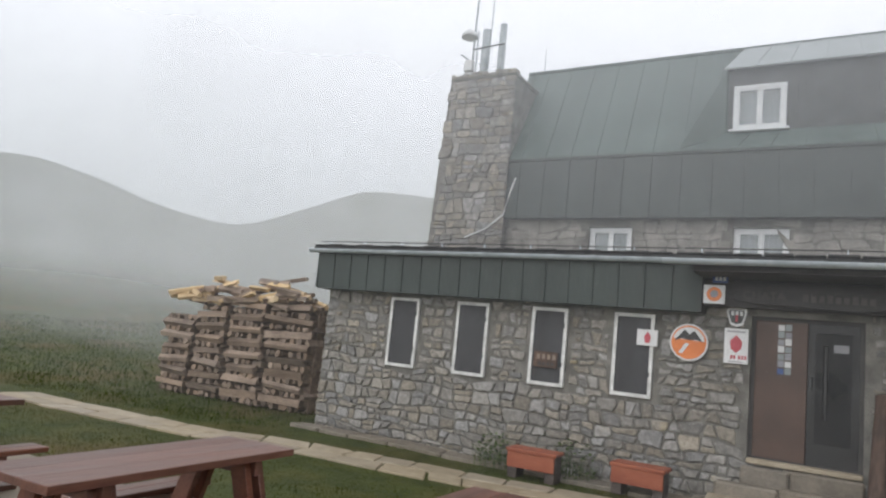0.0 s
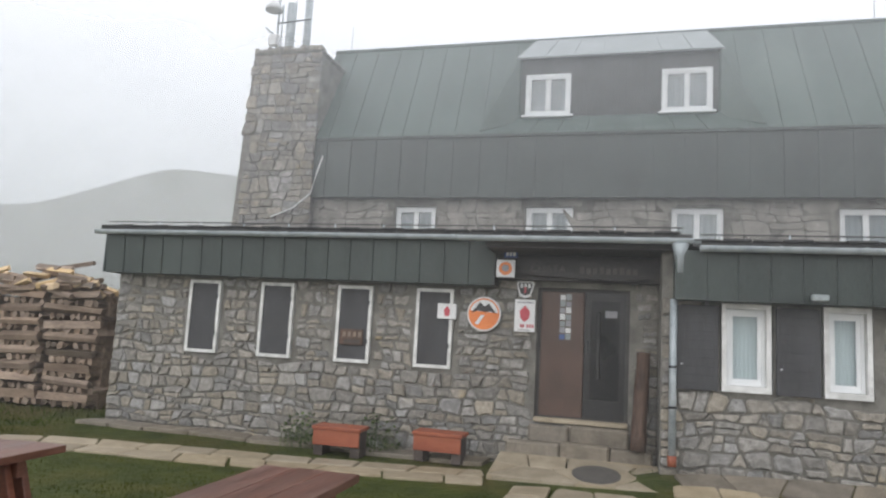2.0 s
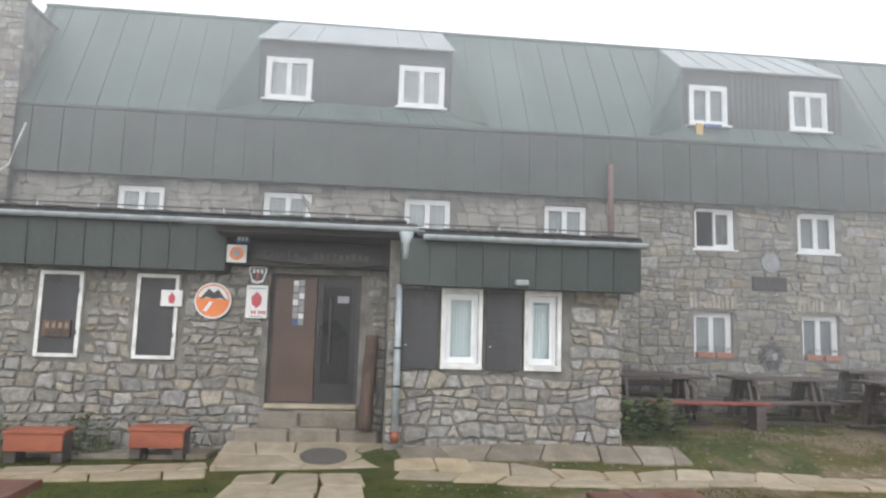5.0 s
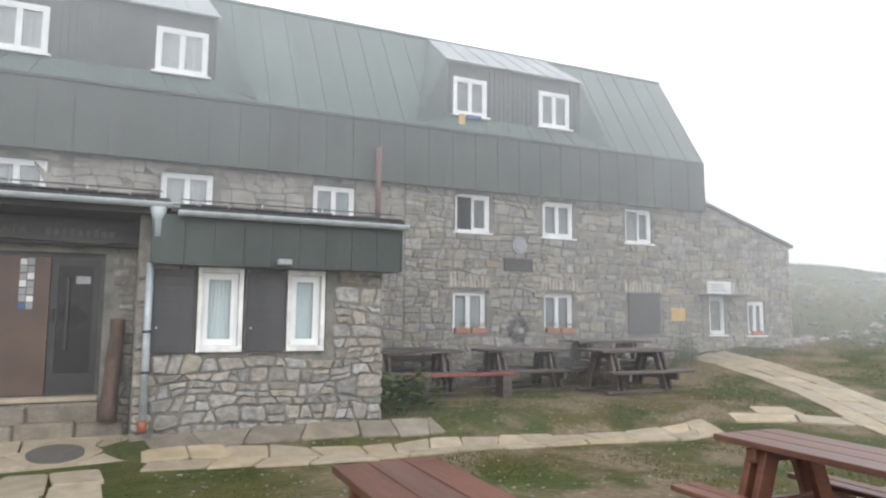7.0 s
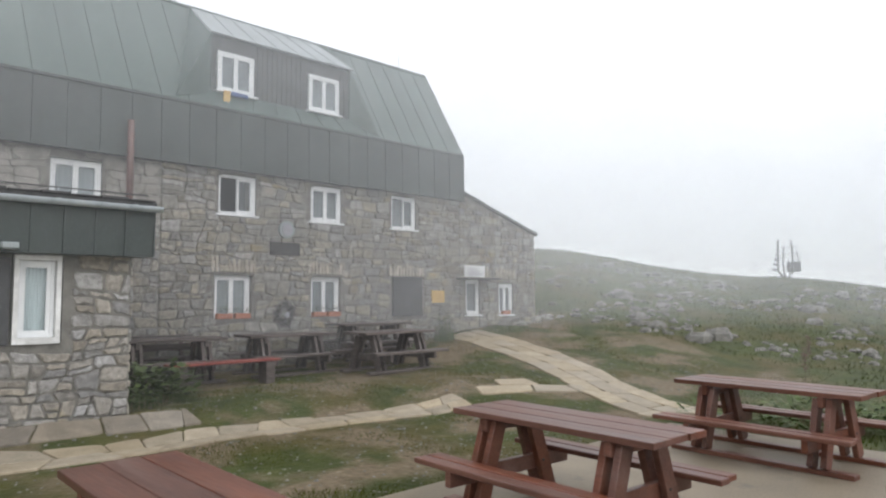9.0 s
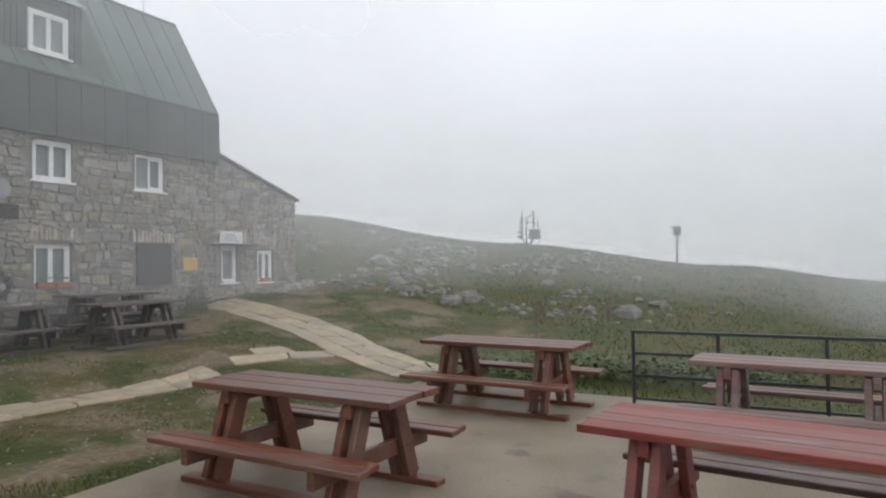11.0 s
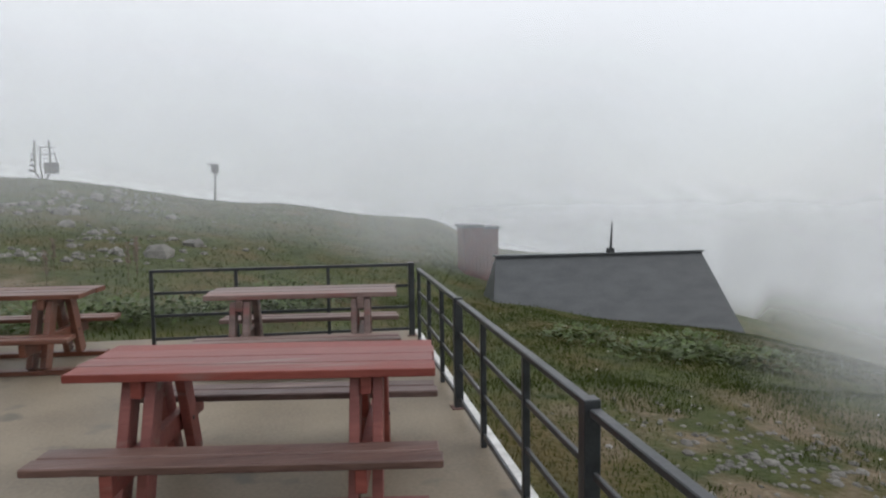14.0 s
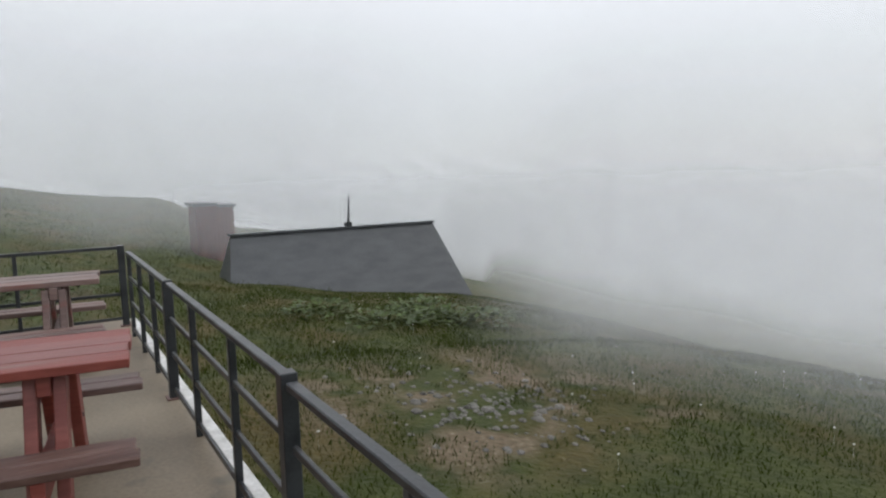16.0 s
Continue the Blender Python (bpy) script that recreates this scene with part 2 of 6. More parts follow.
def ground_mat():
    m = bpy.data.materials.new("mountain_turf")
    m.use_nodes = True
    ns, ln = m.node_tree.nodes, m.node_tree.links
    bsdf = ns["Principled BSDF"]
    geo = ns.new("ShaderNodeNewGeometry")

    def noise_tex(scale, detail=6):
        n = ns.new("ShaderNodeTexNoise")
        n.inputs["Scale"].default_value, n.inputs["Detail"].default_value = scale, detail
        ln.new(geo.outputs["Position"], n.inputs["Vector"])
        return n.outputs["Fac"]

    def ramp_of(fac, *stops):
        r = ns.new("ShaderNodeValToRGB")
        for e, (p, c) in zip(r.color_ramp.elements, stops):
            e.position, e.color = p, (*c, 1)
        for p, c in stops[2:]:
            r.color_ramp.elements.new(p).color = (*c, 1)
        ln.new(fac, r.inputs[0])
        return r.outputs[0]

    def mix(f, a, b):
        x = ns.new("ShaderNodeMixRGB")
        ln.new(f, x.inputs[0]), ln.new(a, x.inputs[1]), ln.new(b, x.inputs[2])
        return x.outputs[0]
    grass = ramp_of(noise_tex(2.2), (0.3, (0.03, 0.041, 0.008)), (0.7, (0.06, 0.073, 0.014)))
    dry = ramp_of(noise_tex(9), (0.3, (0.06, 0.048, 0.013)), (0.7, (0.1, 0.076, 0.023)))
    soil = ramp_of(noise_tex(14), (0.3, (0.11, 0.082, 0.048)), (0.6, (0.165, 0.127, 0.08)), (0.75, (0.27, 0.23, 0.17)))
    c = mix(ramp_of(noise_tex(0.55), (0.45, (0, 0, 0)), (0.68, (1, 1, 1))), grass, dry)
    # bare trodden earth east of the door and towards the far wing
    sep = ns.new("ShaderNodeSeparateXYZ")
    ln.new(geo.outputs["Position"], sep.inputs[0])

    def band(out, a, b, c2, d):
        up = ns.new("ShaderNodeMapRange")
        up.interpolation_type = "SMOOTHSTEP"
        up.inputs["From Min"].default_value, up.inputs["From Max"].default_value = a, b
        dn = ns.new("ShaderNodeMapRange")
        dn.interpolation_type = "SMOOTHSTEP"
        dn.inputs["From Min"].default_value, dn.inputs["From Max"].default_value = c2, d
        dn.inputs["To Min"].default_value, dn.inputs["To Max"].default_value = 1, 0
        ln.new(out, up.inputs["Value"]), ln.new(out, dn.inputs["Value"])
        return times(up.outputs[0], dn.outputs[0])

    def times(a, b, op="MULTIPLY"):
        x = ns.new("ShaderNodeMath")
        x.operation = op
        ln.new(a, x.inputs[0]), ln.new(b, x.inputs[1])
        return x.outputs[0]
    yard = times(band(sep.outputs["X"], 0.5, 3.5, 16, 19), band(sep.outputs["Y"], 5.2, 6.2, 13, 15))
    scree = times(band(sep.outputs["X"], 5, 6.5, 9, 11), band(sep.outputs["Y"], -8, -6.5, -3.5, -2))
    bare = times(yard, scree, "MAXIMUM")
    patch = ramp_of(noise_tex(0.9, 8), (0.46, (0, 0, 0)), (0.58, (1, 1, 1)))
    c = mix(times(bare, patch), c, soil)
    ln.new(c, bsdf.inputs["Base Color"])
    bsdf.inputs["Roughness"].default_value = 0.75
    bsdf.inputs["Specular IOR Level"].default_value = 0.15
    bsdf.inputs["Sheen Weight"].default_value = 0.02
    bsdf.inputs["Sheen Roughness"].default_value = 0.6
    bp = ns.new("ShaderNodeBump")
    bp.inputs["Strength"].default_value, bp.inputs["Distance"].default_value = 0.8, 0.05
    ln.new(noise_tex(12, 8), bp.inputs["Height"])
    ln.new(bp.outputs[0], bsdf.inputs["Normal"])
    return m


M_GROUND = ground_mat()


def fog_mat(name):
    """Thin drifting fog that scatters the daylight falling on it: the map's u is its density, v the height over the ground."""
    m = bpy.data.materials.new(name)
    m.use_nodes = True
    ns, ln = m.node_tree.nodes, m.node_tree.links
    ns.clear()
    out = ns.new("ShaderNodeOutputMaterial")
    tr, mx, both = ns.new("ShaderNodeBsdfTransparent"), ns.new("ShaderNodeMixShader"), ns.new("ShaderNodeMixShader")
    df, tl = ns.new("ShaderNodeBsdfDiffuse"), ns.new("ShaderNodeBsdfTranslucent")
    for n in (df, tl):
        n.inputs["Color"].default_value = (0.955, 0.975, 1.0, 1)
    both.inputs[0].default_value = 0.5
    ln.new(df.outputs[0], both.inputs[1]), ln.new(tl.outputs[0], both.inputs[2])
    co, sp = ns.new("ShaderNodeUVMap"), ns.new("ShaderNodeSeparateXYZ")
    ln.new(co.outputs[0], sp.inputs[0])
    geo, wisp, lump = ns.new("ShaderNodeNewGeometry"), ns.new("ShaderNodeTexNoise"), ns.new("ShaderNodeMapRange")
    wisp.inputs["Scale"].default_value, wisp.inputs["Detail"].default_value = 0.16, 3
    ln.new(geo.outputs["Position"], wisp.inputs["Vector"])
    ln.new(wisp.outputs["Fac"], lump.inputs["Value"])
    lump.inputs["From Min"].default_value, lump.inputs["From Max"].default_value = 0.25, 0.75
    lump.inputs["To Min"].default_value, lump.inputs["To Max"].default_value = 0.86, 1.14
    ml = ns.new("ShaderNodeMath")
    ml.operation, ml.use_clamp = "MULTIPLY", True
    ln.new(sp.outputs["X"], ml.inputs[0]), ln.new(lump.outputs[0], ml.inputs[1])
    ln.new(ml.outputs[0], mx.inputs[0])
    ln.new(tr.outputs[0], mx.inputs[1]), ln.new(both.outputs[0], mx.inputs[2])
    ln.new(mx.outputs[0], out.inputs["Surface"])
    return m


M_FOG = fog_mat("drifting_fog")


# ---- mesh tools ----
def link(name, bm, material, parent=None, label=""):
    me = bpy.data.meshes.new(name)
    bm.normal_update()
    bm.to_mesh(me)
    bm.free()
    me.materials.append(material)
    ob = new(name, me)
    if parent is not None:
        ob.parent = parent
    if label:
        ob["label"] = label
    return ob


def part(name, bm, material, parent, label=""):
    return link(name, bm, material, parent, label)


def thing(name, label, category, group="", kind=""):
    return tagged(new(name), label, category, group, kind)


def from_lists(name, verts, faces, material, parent=None, smooth=False):
    me = bpy.data.meshes.new(name)
    me.from_pydata([tuple(v) for v in verts], [], [tuple(f) for f in faces])
    me.materials.append(material)
    if smooth:
        me.polygons.foreach_set("use_smooth", [True] * len(me.polygons))
    me.update()
    ob = new(name, me)
    if parent is not None:
        ob.parent = parent
    return ob


def box(bm, x0, x1, y0, y1, z0, z1, bevel=0.0, m=None):
    """Adds a box, its edges eased by bevel, moved by m."""
    geom = bmesh.ops.create_cube(bm, size=1.0)
    vs = geom["verts"]
    bmesh.ops.transform(bm, matrix=Matrix.Translation(((x0 + x1) / 2, (y0 + y1) / 2, (z0 + z1) / 2)) @ Matrix.Diagonal((abs(x1 - x0), abs(y1 - y0), abs(z1 - z0), 1)), verts=vs)
    if bevel:
        es = list({e for v in vs for e in v.link_edges})
        r = bmesh.ops.bevel(bm, geom=es, offset=bevel, segments=1, affect="EDGES")
        vs = list({v for f in r["faces"] for v in f.verts} | {v for v in vs if v.is_valid})
    if m is not None:
        bmesh.ops.transform(bm, matrix=m, verts=vs)
    return vs


def boxed(*args, **kw):
    bm = bmesh.new()
    box(bm, *args, **kw)
    return bm


def beam(bm, a, b, w, h, bevel=0.004, up=(0, 0, 1)):
    """A bar from a to b, w wide and h high."""
    a, b = Vector(a), Vector(b)
    d = (b - a)
    z = Vector(up)
    y = z.cross(d.normalized())
    if y.length < 1e-4:
        y = Vector((1, 0, 0)).cross(d.normalized())
    y.normalize()
    z = d.normalized().cross(y)
    m = Matrix((d.normalized(), y, z)).transposed().to_4x4()
    m.translation = (a + b) / 2
    L = d.length / 2
    return box(bm, -L, L, -w / 2, w / 2, -h / 2, h / 2, bevel, m)


def beamed(*args, **kw):
    bm = bmesh.new()
    beam(bm, *args, **kw)
    return bm


def tube(bm, pts, r, sides=8, caps=True):
    """A round bar along pts; r a radius or one for each point."""
    rs = r if isinstance(r, (list, tuple)) else [r] * len(pts)
    rings = []
    pts = [Vector(p) for p in pts]
    for i, p in enumerate(pts):
        d = (pts[min(i + 1, len(pts) - 1)] - pts[max(i - 1, 0)]).normalized()
        s = d.cross(Vector((0, 0, 1)) if abs(d.z) < 0.9 else Vector((1, 0, 0))).normalized()
        u = s.cross(d)
        rings.append([bm.verts.new(p + rs[i] * (math.cos(k * math.tau / sides) * s + math.sin(k * math.tau / sides) * u)) for k in range(sides)])
    for a, b in zip(rings, rings[1:]):
        for k in range(sides):
            bm.faces.new((a[k], a[(k + 1) % sides], b[(k + 1) % sides], b[k])).smooth = sides > 6
    if caps:
        bm.faces.new(rings[0][::-1]), bm.faces.new(rings[-1])
    bmesh.ops.recalc_face_normals(bm, faces=bm.faces[:])
    return bm


def tubed(pts, r, sides=8):
    return tube(bmesh.new(), pts, r, sides)


def prism(bm, poly, y0, y1):
    """A plate from a polygon in x, z between the depths y0 (front) and y1."""
    a = [bm.verts.new((x, y0, z)) for x, z in poly]
    b = [bm.verts.new((x, y1, z)) for x, z in poly]
    bm.faces.new(a), bm.faces.new(b[::-1])
    for i in range(len(poly)):
        bm.faces.new((a[i - 1], b[i - 1], b[i], a[i]))
    bmesh.ops.recalc_face_normals(bm, faces=bm.faces[:])
    return bm


def prismed(poly, y0, y1):
    return prism(bmesh.new(), poly, y0, y1)


def disc_poly(cx, cz, r, n=28, a0=0.0, a1=math.tau):
    return [(cx + r * math.cos(a0 + (a1 - a0) * i / n), cz + r * math.sin(a0 + (a1 - a0) * i / n)) for i in range(n)]


def wall_grid(x0, x1, z0, z1, y0, y1, openings, top=None):
    """A wall in x, z between the depths y0 and y1 with openings (x0, x1, z0, z1) right through it; top(x): a sloping head."""
    xs = sorted({x0, x1, *[o[0] for o in openings], *[o[1] for o in openings]})
    zs = sorted({z0, z1, *[o[2] for o in openings], *[o[3] for o in openings]})
    bm = bmesh.new()
    solid = {}
    for i in range(len(xs) - 1):
        for k in range(len(zs) - 1):
            cx, cz = (xs[i] + xs[i + 1]) / 2, (zs[k] + zs[k + 1]) / 2
            solid[i, k] = not any(o[0] < cx < o[1] and o[2] < cz < o[3] for o in openings)
    cache = {}

    def v(i, y, k):
        z = zs[k] if not (top and k == len(zs) - 1) else top(xs[i])
        key = (i, y, k)
        if key not in cache:
            cache[key] = bm.verts.new((xs[i], y, z))
        return cache[key]
    for (i, k), s in solid.items():
        if not s:
            continue
        bm.faces.new((v(i, y0, k), v(i + 1, y0, k), v(i + 1, y0, k + 1), v(i, y0, k + 1)))
        bm.faces.new((v(i, y1, k), v(i, y1, k + 1), v(i + 1, y1, k + 1), v(i + 1, y1, k)))
        if not solid.get((i - 1, k)):
            bm.faces.new((v(i, y0, k), v(i, y0, k + 1), v(i, y1, k + 1), v(i, y1, k)))
        if not solid.get((i + 1, k)):
            bm.faces.new((v(i + 1, y0, k), v(i + 1, y1, k), v(i + 1, y1, k + 1), v(i + 1, y0, k + 1)))
        if not solid.get((i, k - 1)):
            bm.faces.new((v(i, y0, k), v(i, y1, k), v(i + 1, y1, k), v(i + 1, y0, k)))
        if not solid.get((i, k + 1)):
            bm.faces.new((v(i, y0, k + 1), v(i + 1, y0, k + 1), v(i + 1, y1, k + 1), v(i, y1, k + 1)))
    return bm


def cells(x0, x1, z0, z1, sx, sz, rng, jitter=0.42):
    """Irregular polygons that fill a rectangle, about sx by sz each, as rubble masonry is laid."""
    nx, nz = max(1, round((x1 - x0) / sx)), max(1, round((z1 - z0) / sz))
    pts = {}
    for i in range(-1, nx + 1):
        for k in range(-1, nz + 1):
            off = 0.5 * (k % 2)
            pts[i, k] = ((i + 0.5 + off + rng.uniform(-jitter, jitter)) / nx, (k + 0.5 + rng.uniform(-jitter, jitter) * 0.75) / nz)
    out = []
    W, H = x1 - x0, z1 - z0
    sc = (W, H * sx / sz)
    for (i, k), p in pts.items():
        px, pz = p[0] * sc[0], p[1] * sc[1]
        poly = [(0, 0), (sc[0], 0), (sc[0], sc[1]), (0, sc[1])]
        for di in range(-2, 3):
            for dk in range(-2, 3):
                q = pts.get((i + di, k + dk))
                if q is None or (di == 0 and dk == 0):
                    continue
                qx, qz = q[0] * sc[0], q[1] * sc[1]
                mx_, mz_, nx_, nz_ = (px + qx) / 2, (pz + qz) / 2, qx - px, qz - pz
                res = []
                for a, b in zip(poly, poly[1:] + poly[:1]):
                    da, db = (a[0] - mx_) * nx_ + (a[1] - mz_) * nz_, (b[0] - mx_) * nx_ + (b[1] - mz_) * nz_
                    if da <= 0:
                        res.append(a)
                    if (da < 0 < db) or (db < 0 < da):
                        f = da / (da - db)
                        res.append((a[0] + f * (b[0] - a[0]), a[1] + f * (b[1] - a[1])))
                poly = res
                if len(poly) < 3:
                    break
            if len(poly) < 3:
                break
        if len(poly) >= 3:
            poly = [(x0 + x, z0 + z * sz / sx) for x, z in poly]
            clean = [q for j, q in enumerate(poly) if math.dist(q, poly[j - 1]) > 0.012]
            if len(clean) >= 3:
                out.append(clean)
    return out


def courses(x0, x1, z0, z1, rng, low=0.11, high=0.22, short=0.14, long=0.42):
    """Roughly coursed rubble: wavy rows of blocks of many lengths, some split in two, leaning and uneven."""
    rows, z = [z0], z0
    while z < z1 - low:
        z += rng.uniform(low, high)
        rows.append(min(z, z1))
    rows[-1] = z1
    seed = rng.uniform(0, 50)

    def line(k, x):
        if k == 0 or k == len(rows) - 1:
            return rows[k]
        return rows[k] + 0.095 * noise.noise((x * 1.3, seed + k * 3.7, 0.5)) + 0.035 * noise.noise((x * 5, seed + k * 1.3, 2.5))
    out = []
    for k in range(len(rows) - 1):
        x = x0
        lean = 0.0
        while x < x1 - 0.02:
            w = rng.uniform(short, long) * (0.75 if rng.random() < 0.35 else 1)
            e = x + w
            if x1 - e < short * 0.6:
                e = x1
            nl = rng.uniform(-0.085, 0.085) if e < x1 else 0.0
            a, b = (x, x + lean), (e, e + nl)
            m = (x + e) / 2
            lo, hi = (lambda q: line(k, q)), (lambda q: line(k + 1, q))
            if hi(m) - lo(m) > 0.16 and rng.random() < 0.3:
                f = rng.uniform(0.38, 0.62)
                mid = [(q, lo(q) + (hi(q) - lo(q)) * f + rng.uniform(-0.012, 0.012)) for q in (x + lean * f, m, e + nl * f)]
                out.append([(a[0], lo(a[0])), (m, lo(m)), (b[0], lo(b[0])), mid[2], mid[1], mid[0]])
                out.append([mid[0], mid[1], mid[2], (b[1], hi(b[1])), (m, hi(m)), (a[1], hi(a[1]))])
            else:
                jig = rng.uniform(-0.02, 0.02)
                out.append([(a[0], lo(a[0])), (m + jig, lo(m) + rng.uniform(-0.006, 0.014)), (b[0], lo(b[0])), (b[1], hi(b[1])), (m - jig, hi(m) + rng.uniform(-0.014, 0.006)), (a[1], hi(a[1]))])
            x, lean = e, nl
    return out


def stone_mesh(poly, joint, proud, rng, cut=0.23):
    """One rubble stone lying in x, z and facing -y: corners knocked off, a sunk rim and an uneven face. Returns verts, faces."""
    cx, cz = sum(p[0] for p in poly) / len(poly), sum(p[1] for p in poly) / len(poly)
    rnd = []
    n = len(poly)
    for j in range(n):
        a, p, b = poly[j - 1], poly[j], poly[(j + 1) % n]
        c = cut * rng.uniform(0.5, 1.2)
        rnd += [(p[0] + (a[0] - p[0]) * c, p[1] + (a[1] - p[1]) * c), (p[0] + (b[0] - p[0]) * c, p[1] + (b[1] - p[1]) * c)]
    rad = max(0.03, min(math.dist((cx, cz), p) for p in rnd))

    def ring(shrink, y, tilt=(0, 0)):
        out = []
        for x, z in rnd:
            d = math.dist((x, z), (cx, cz))
            f = max(0.25, (d - shrink) / d) if d > 1e-6 else 1
            X, Z = cx + (x - cx) * f, cz + (z - cz) * f
            out.append((X, y + tilt[0] * (X - cx) + tilt[1] * (Z - cz), Z))
        return out
    t = (rng.uniform(-0.1, 0.1), rng.uniform(-0.12, 0.1))
    h = proud * rng.uniform(0.5, 1.35)
    rings = [ring(joint * 0.5, 0.0), ring(joint * 0.5 + 0.004, -h * 0.65, t), ring(joint * 0.5 + min(0.024, rad * 0.3), -h, t)]
    k = len(rnd)
    verts = [v for r in rings for v in r]
    faces = []
    for r in range(2):
        for j in range(k):
            a, b = r * k + j, r * k + (j + 1) % k
            faces.append((a, b, b + k, a + k))
    faces.append(tuple(range(2 * k, 3 * k)))
    return verts, faces


def lay_stones(parent, polys, y, material, rng, singles=300, joint=0.028, proud=0.036, turn=None, name="stone", near=None, smear=0.0):
    """Stones proud of a wall face: the nearest as pieces of their own, the rest as one mesh; smear: how deep the upper ones sit in mortar."""
    if near:
        polys = sorted(polys, key=near)
    V, F = [], []
    for n, poly in enumerate(polys):
        buried = smear * smooth(1.0, 2.0, poly[0][1]) * rng.uniform(0.2, 1.0)
        vs, fs = stone_mesh(poly, joint * (0.7 + 0.6 * rng.random() + 1.3 * buried), proud * (1 - 0.6 * buried), rng)
        vs = [(a, b + y, c) for a, b, c in vs]
        if turn:
            vs = [tuple(turn @ Vector(q)) for q in vs]
        if n < singles:
            from_lists(name, vs, fs, material, parent)
        else:
            o = len(V)
            V += vs
            F += [tuple(i + o for i in f) for f in fs]
    if V:
        ob = from_lists(name + "_field", V, F, material, parent)
        tagged(ob, kind="stuff")


def outside(polys, holes, pad=0.0):
    """Those polygons whose middle lies in none of the openings, trimmed back from them."""
    out = []
    for poly in polys:
        cx, cz = sum(p[0] for p in poly) / len(poly), sum(p[1] for p in poly) / len(poly)
        if any(h[0] - pad < cx < h[1] + pad and h[2] - pad < cz < h[3] + pad for h in holes):
            continue
        q = []
        for x, z in poly:
            for h in holes:
                if h[0] - pad < x < h[1] + pad and h[2] - pad < z < h[3] + pad:
                    d = [(x - h[0] + pad, (h[0] - pad, z)), (h[1] + pad - x, (h[1] + pad, z)), (z - h[2] + pad, (x, h[2] - pad)), (h[3] + pad - z, (x, h[3] + pad))]
                    x, z = min(d)[1]
            q.append((x, z))
        out.append(q)
    return out


# ---- the ground ----
def smooth(a, b, v):
    t = min(1.0, max(0.0, (v - a) / (b - a)))
    return t * t * (3 - 2 * t)


def lerp_table(table, v):
    for (a, p), (b, q) in zip(table, table[1:]):
        if v <= b:
            t = max(0.0, (v - a) / (b - a))
            t = t * t * (3 - 2 * t)
            return p + (q - p) * t
    return table[-1][1]


CREST = [(-180, -12), (-120, -16), (-64, -14), (-40, -8), (-25, -4.2), (-15, -2.0), (-8, 0.0), (5, 1.35), (22, 2.9), (40, 4.9), (60, 5.0), (90, 2.0), (120, 1.2), (150, 1.5), (165, 0.0), (180, -12)]
FAR = [(-180, -60), (-64, -70), (-20, -30), (0, -12), (30, -6), (60, 6), (85, 18), (105, 24), (126, 27), (139, 17.5), (153, 23), (168, 12), (180, -60)]
SLAB = (-9.5, 9.9, -1.1, 5.4)


def ground_z(x, y):
    dx, dy = x - 0.9, y
    r, az = math.hypot(dx, dy), math.degrees(math.atan2(dy, dx))
    es_ = smooth(7, 11, x)
    yard = -0.02 + 0.30 * smooth(-2.0, 2.5, x) * smooth(8.9 - 2.9 * es_, 10.1 - 0.3 * es_, y) + 0.27 * smooth(8, 15, x) * smooth(6, 13.5, y)
    south = -0.95 - 0.06 * max(0.0, -y - 1.2)
    u = (-y - 9.5) / 1.8
    south -= 0.215 * 1.8 * (math.log1p(math.exp(u)) if u < 30 else u)
    if x > 9.9:
        near = yard + (south - yard) * smooth(3.5, -2.5, y - 0.02 * x)
        near -= 0.25 * smooth(9.9, 12, x) * smooth(6, 2, y)
    else:
        near = yard + (south - yard) * smooth(0.5, -1.2, y)
    east = smooth(-35, -20, az) * smooth(75, 60, az)
    crest = lerp_table(CREST, az)
    z = near
    if east > 0:
        s = smooth(13, 46, r)
        hill = near * (1 - s) + crest * s
        z = z * (1 - east) + hill * east
    if az > 60:
        s = smooth(16, 45, r) * smooth(60, 75, az) * smooth(175, 165, az)
        z = z * (1 - s) + crest * s
    if r > 45:
        far = lerp_table(FAR, az)
        if az < 60 and az > -35:
            z -= (r - 45) * 0.12 * smooth(45, 60, r)
        else:
            z = z + (far - z) * smooth(50, 125, r) if az > 60 else z
    z = max(z, -75)
    if -9.2 < x < 9.6 and -0.8 < y < 5.1:
        z = -0.25
    elif -9.5 < x < 9.9 and -1.1 < y < 5.4:
        z = min(z, -0.02)
    if r > 6:
        z += 0.035 * min(1, (r - 6) / 8) * noise.noise((x * 0.9, y * 0.9, 0)) + min(0.5, max(0, (r - 18)) * 0.012) * noise.noise((x * 0.13, y * 0.13, 3))
    if (-8.0 < x < 0.7 and 11.0 < y < 14) or (0.9 < x < 3.9 and 10.3 < y < 14) or (-6.2 < x < 17.0 and 13.95 < y < 17.3):
        z = min(z, -0.1)
    return z


def build_ground():
    radii = [0.0]
    r = 0.6
    while r < 900:
        radii.append(r)
        r += max(0.16, r * 0.022)
    n = 300
    V, F = [(0.9, 0, -0.25)], []
    for r in radii[1:]:
        for k in range(n):
            a = k * math.tau / n
            x, y = 0.9 + r * math.cos(a), r * math.sin(a)
            V.append((x, y, ground_z(x, y)))
    for k in range(n):
        F.append((0, 1 + k, 1 + (k + 1) % n))
    for j in range(len(radii) - 2):
        for k in range(n):
            a, b = 1 + j * n + k, 1 + j * n + (k + 1) % n
            F.append((a, a + n, b + n, b))
    ob = from_lists("ground", V, F, M_GROUND, smooth=True)
    return tagged(ob, "wet mountain turf with bare trodden earth and stones", "ground", kind="structure")


build_ground()


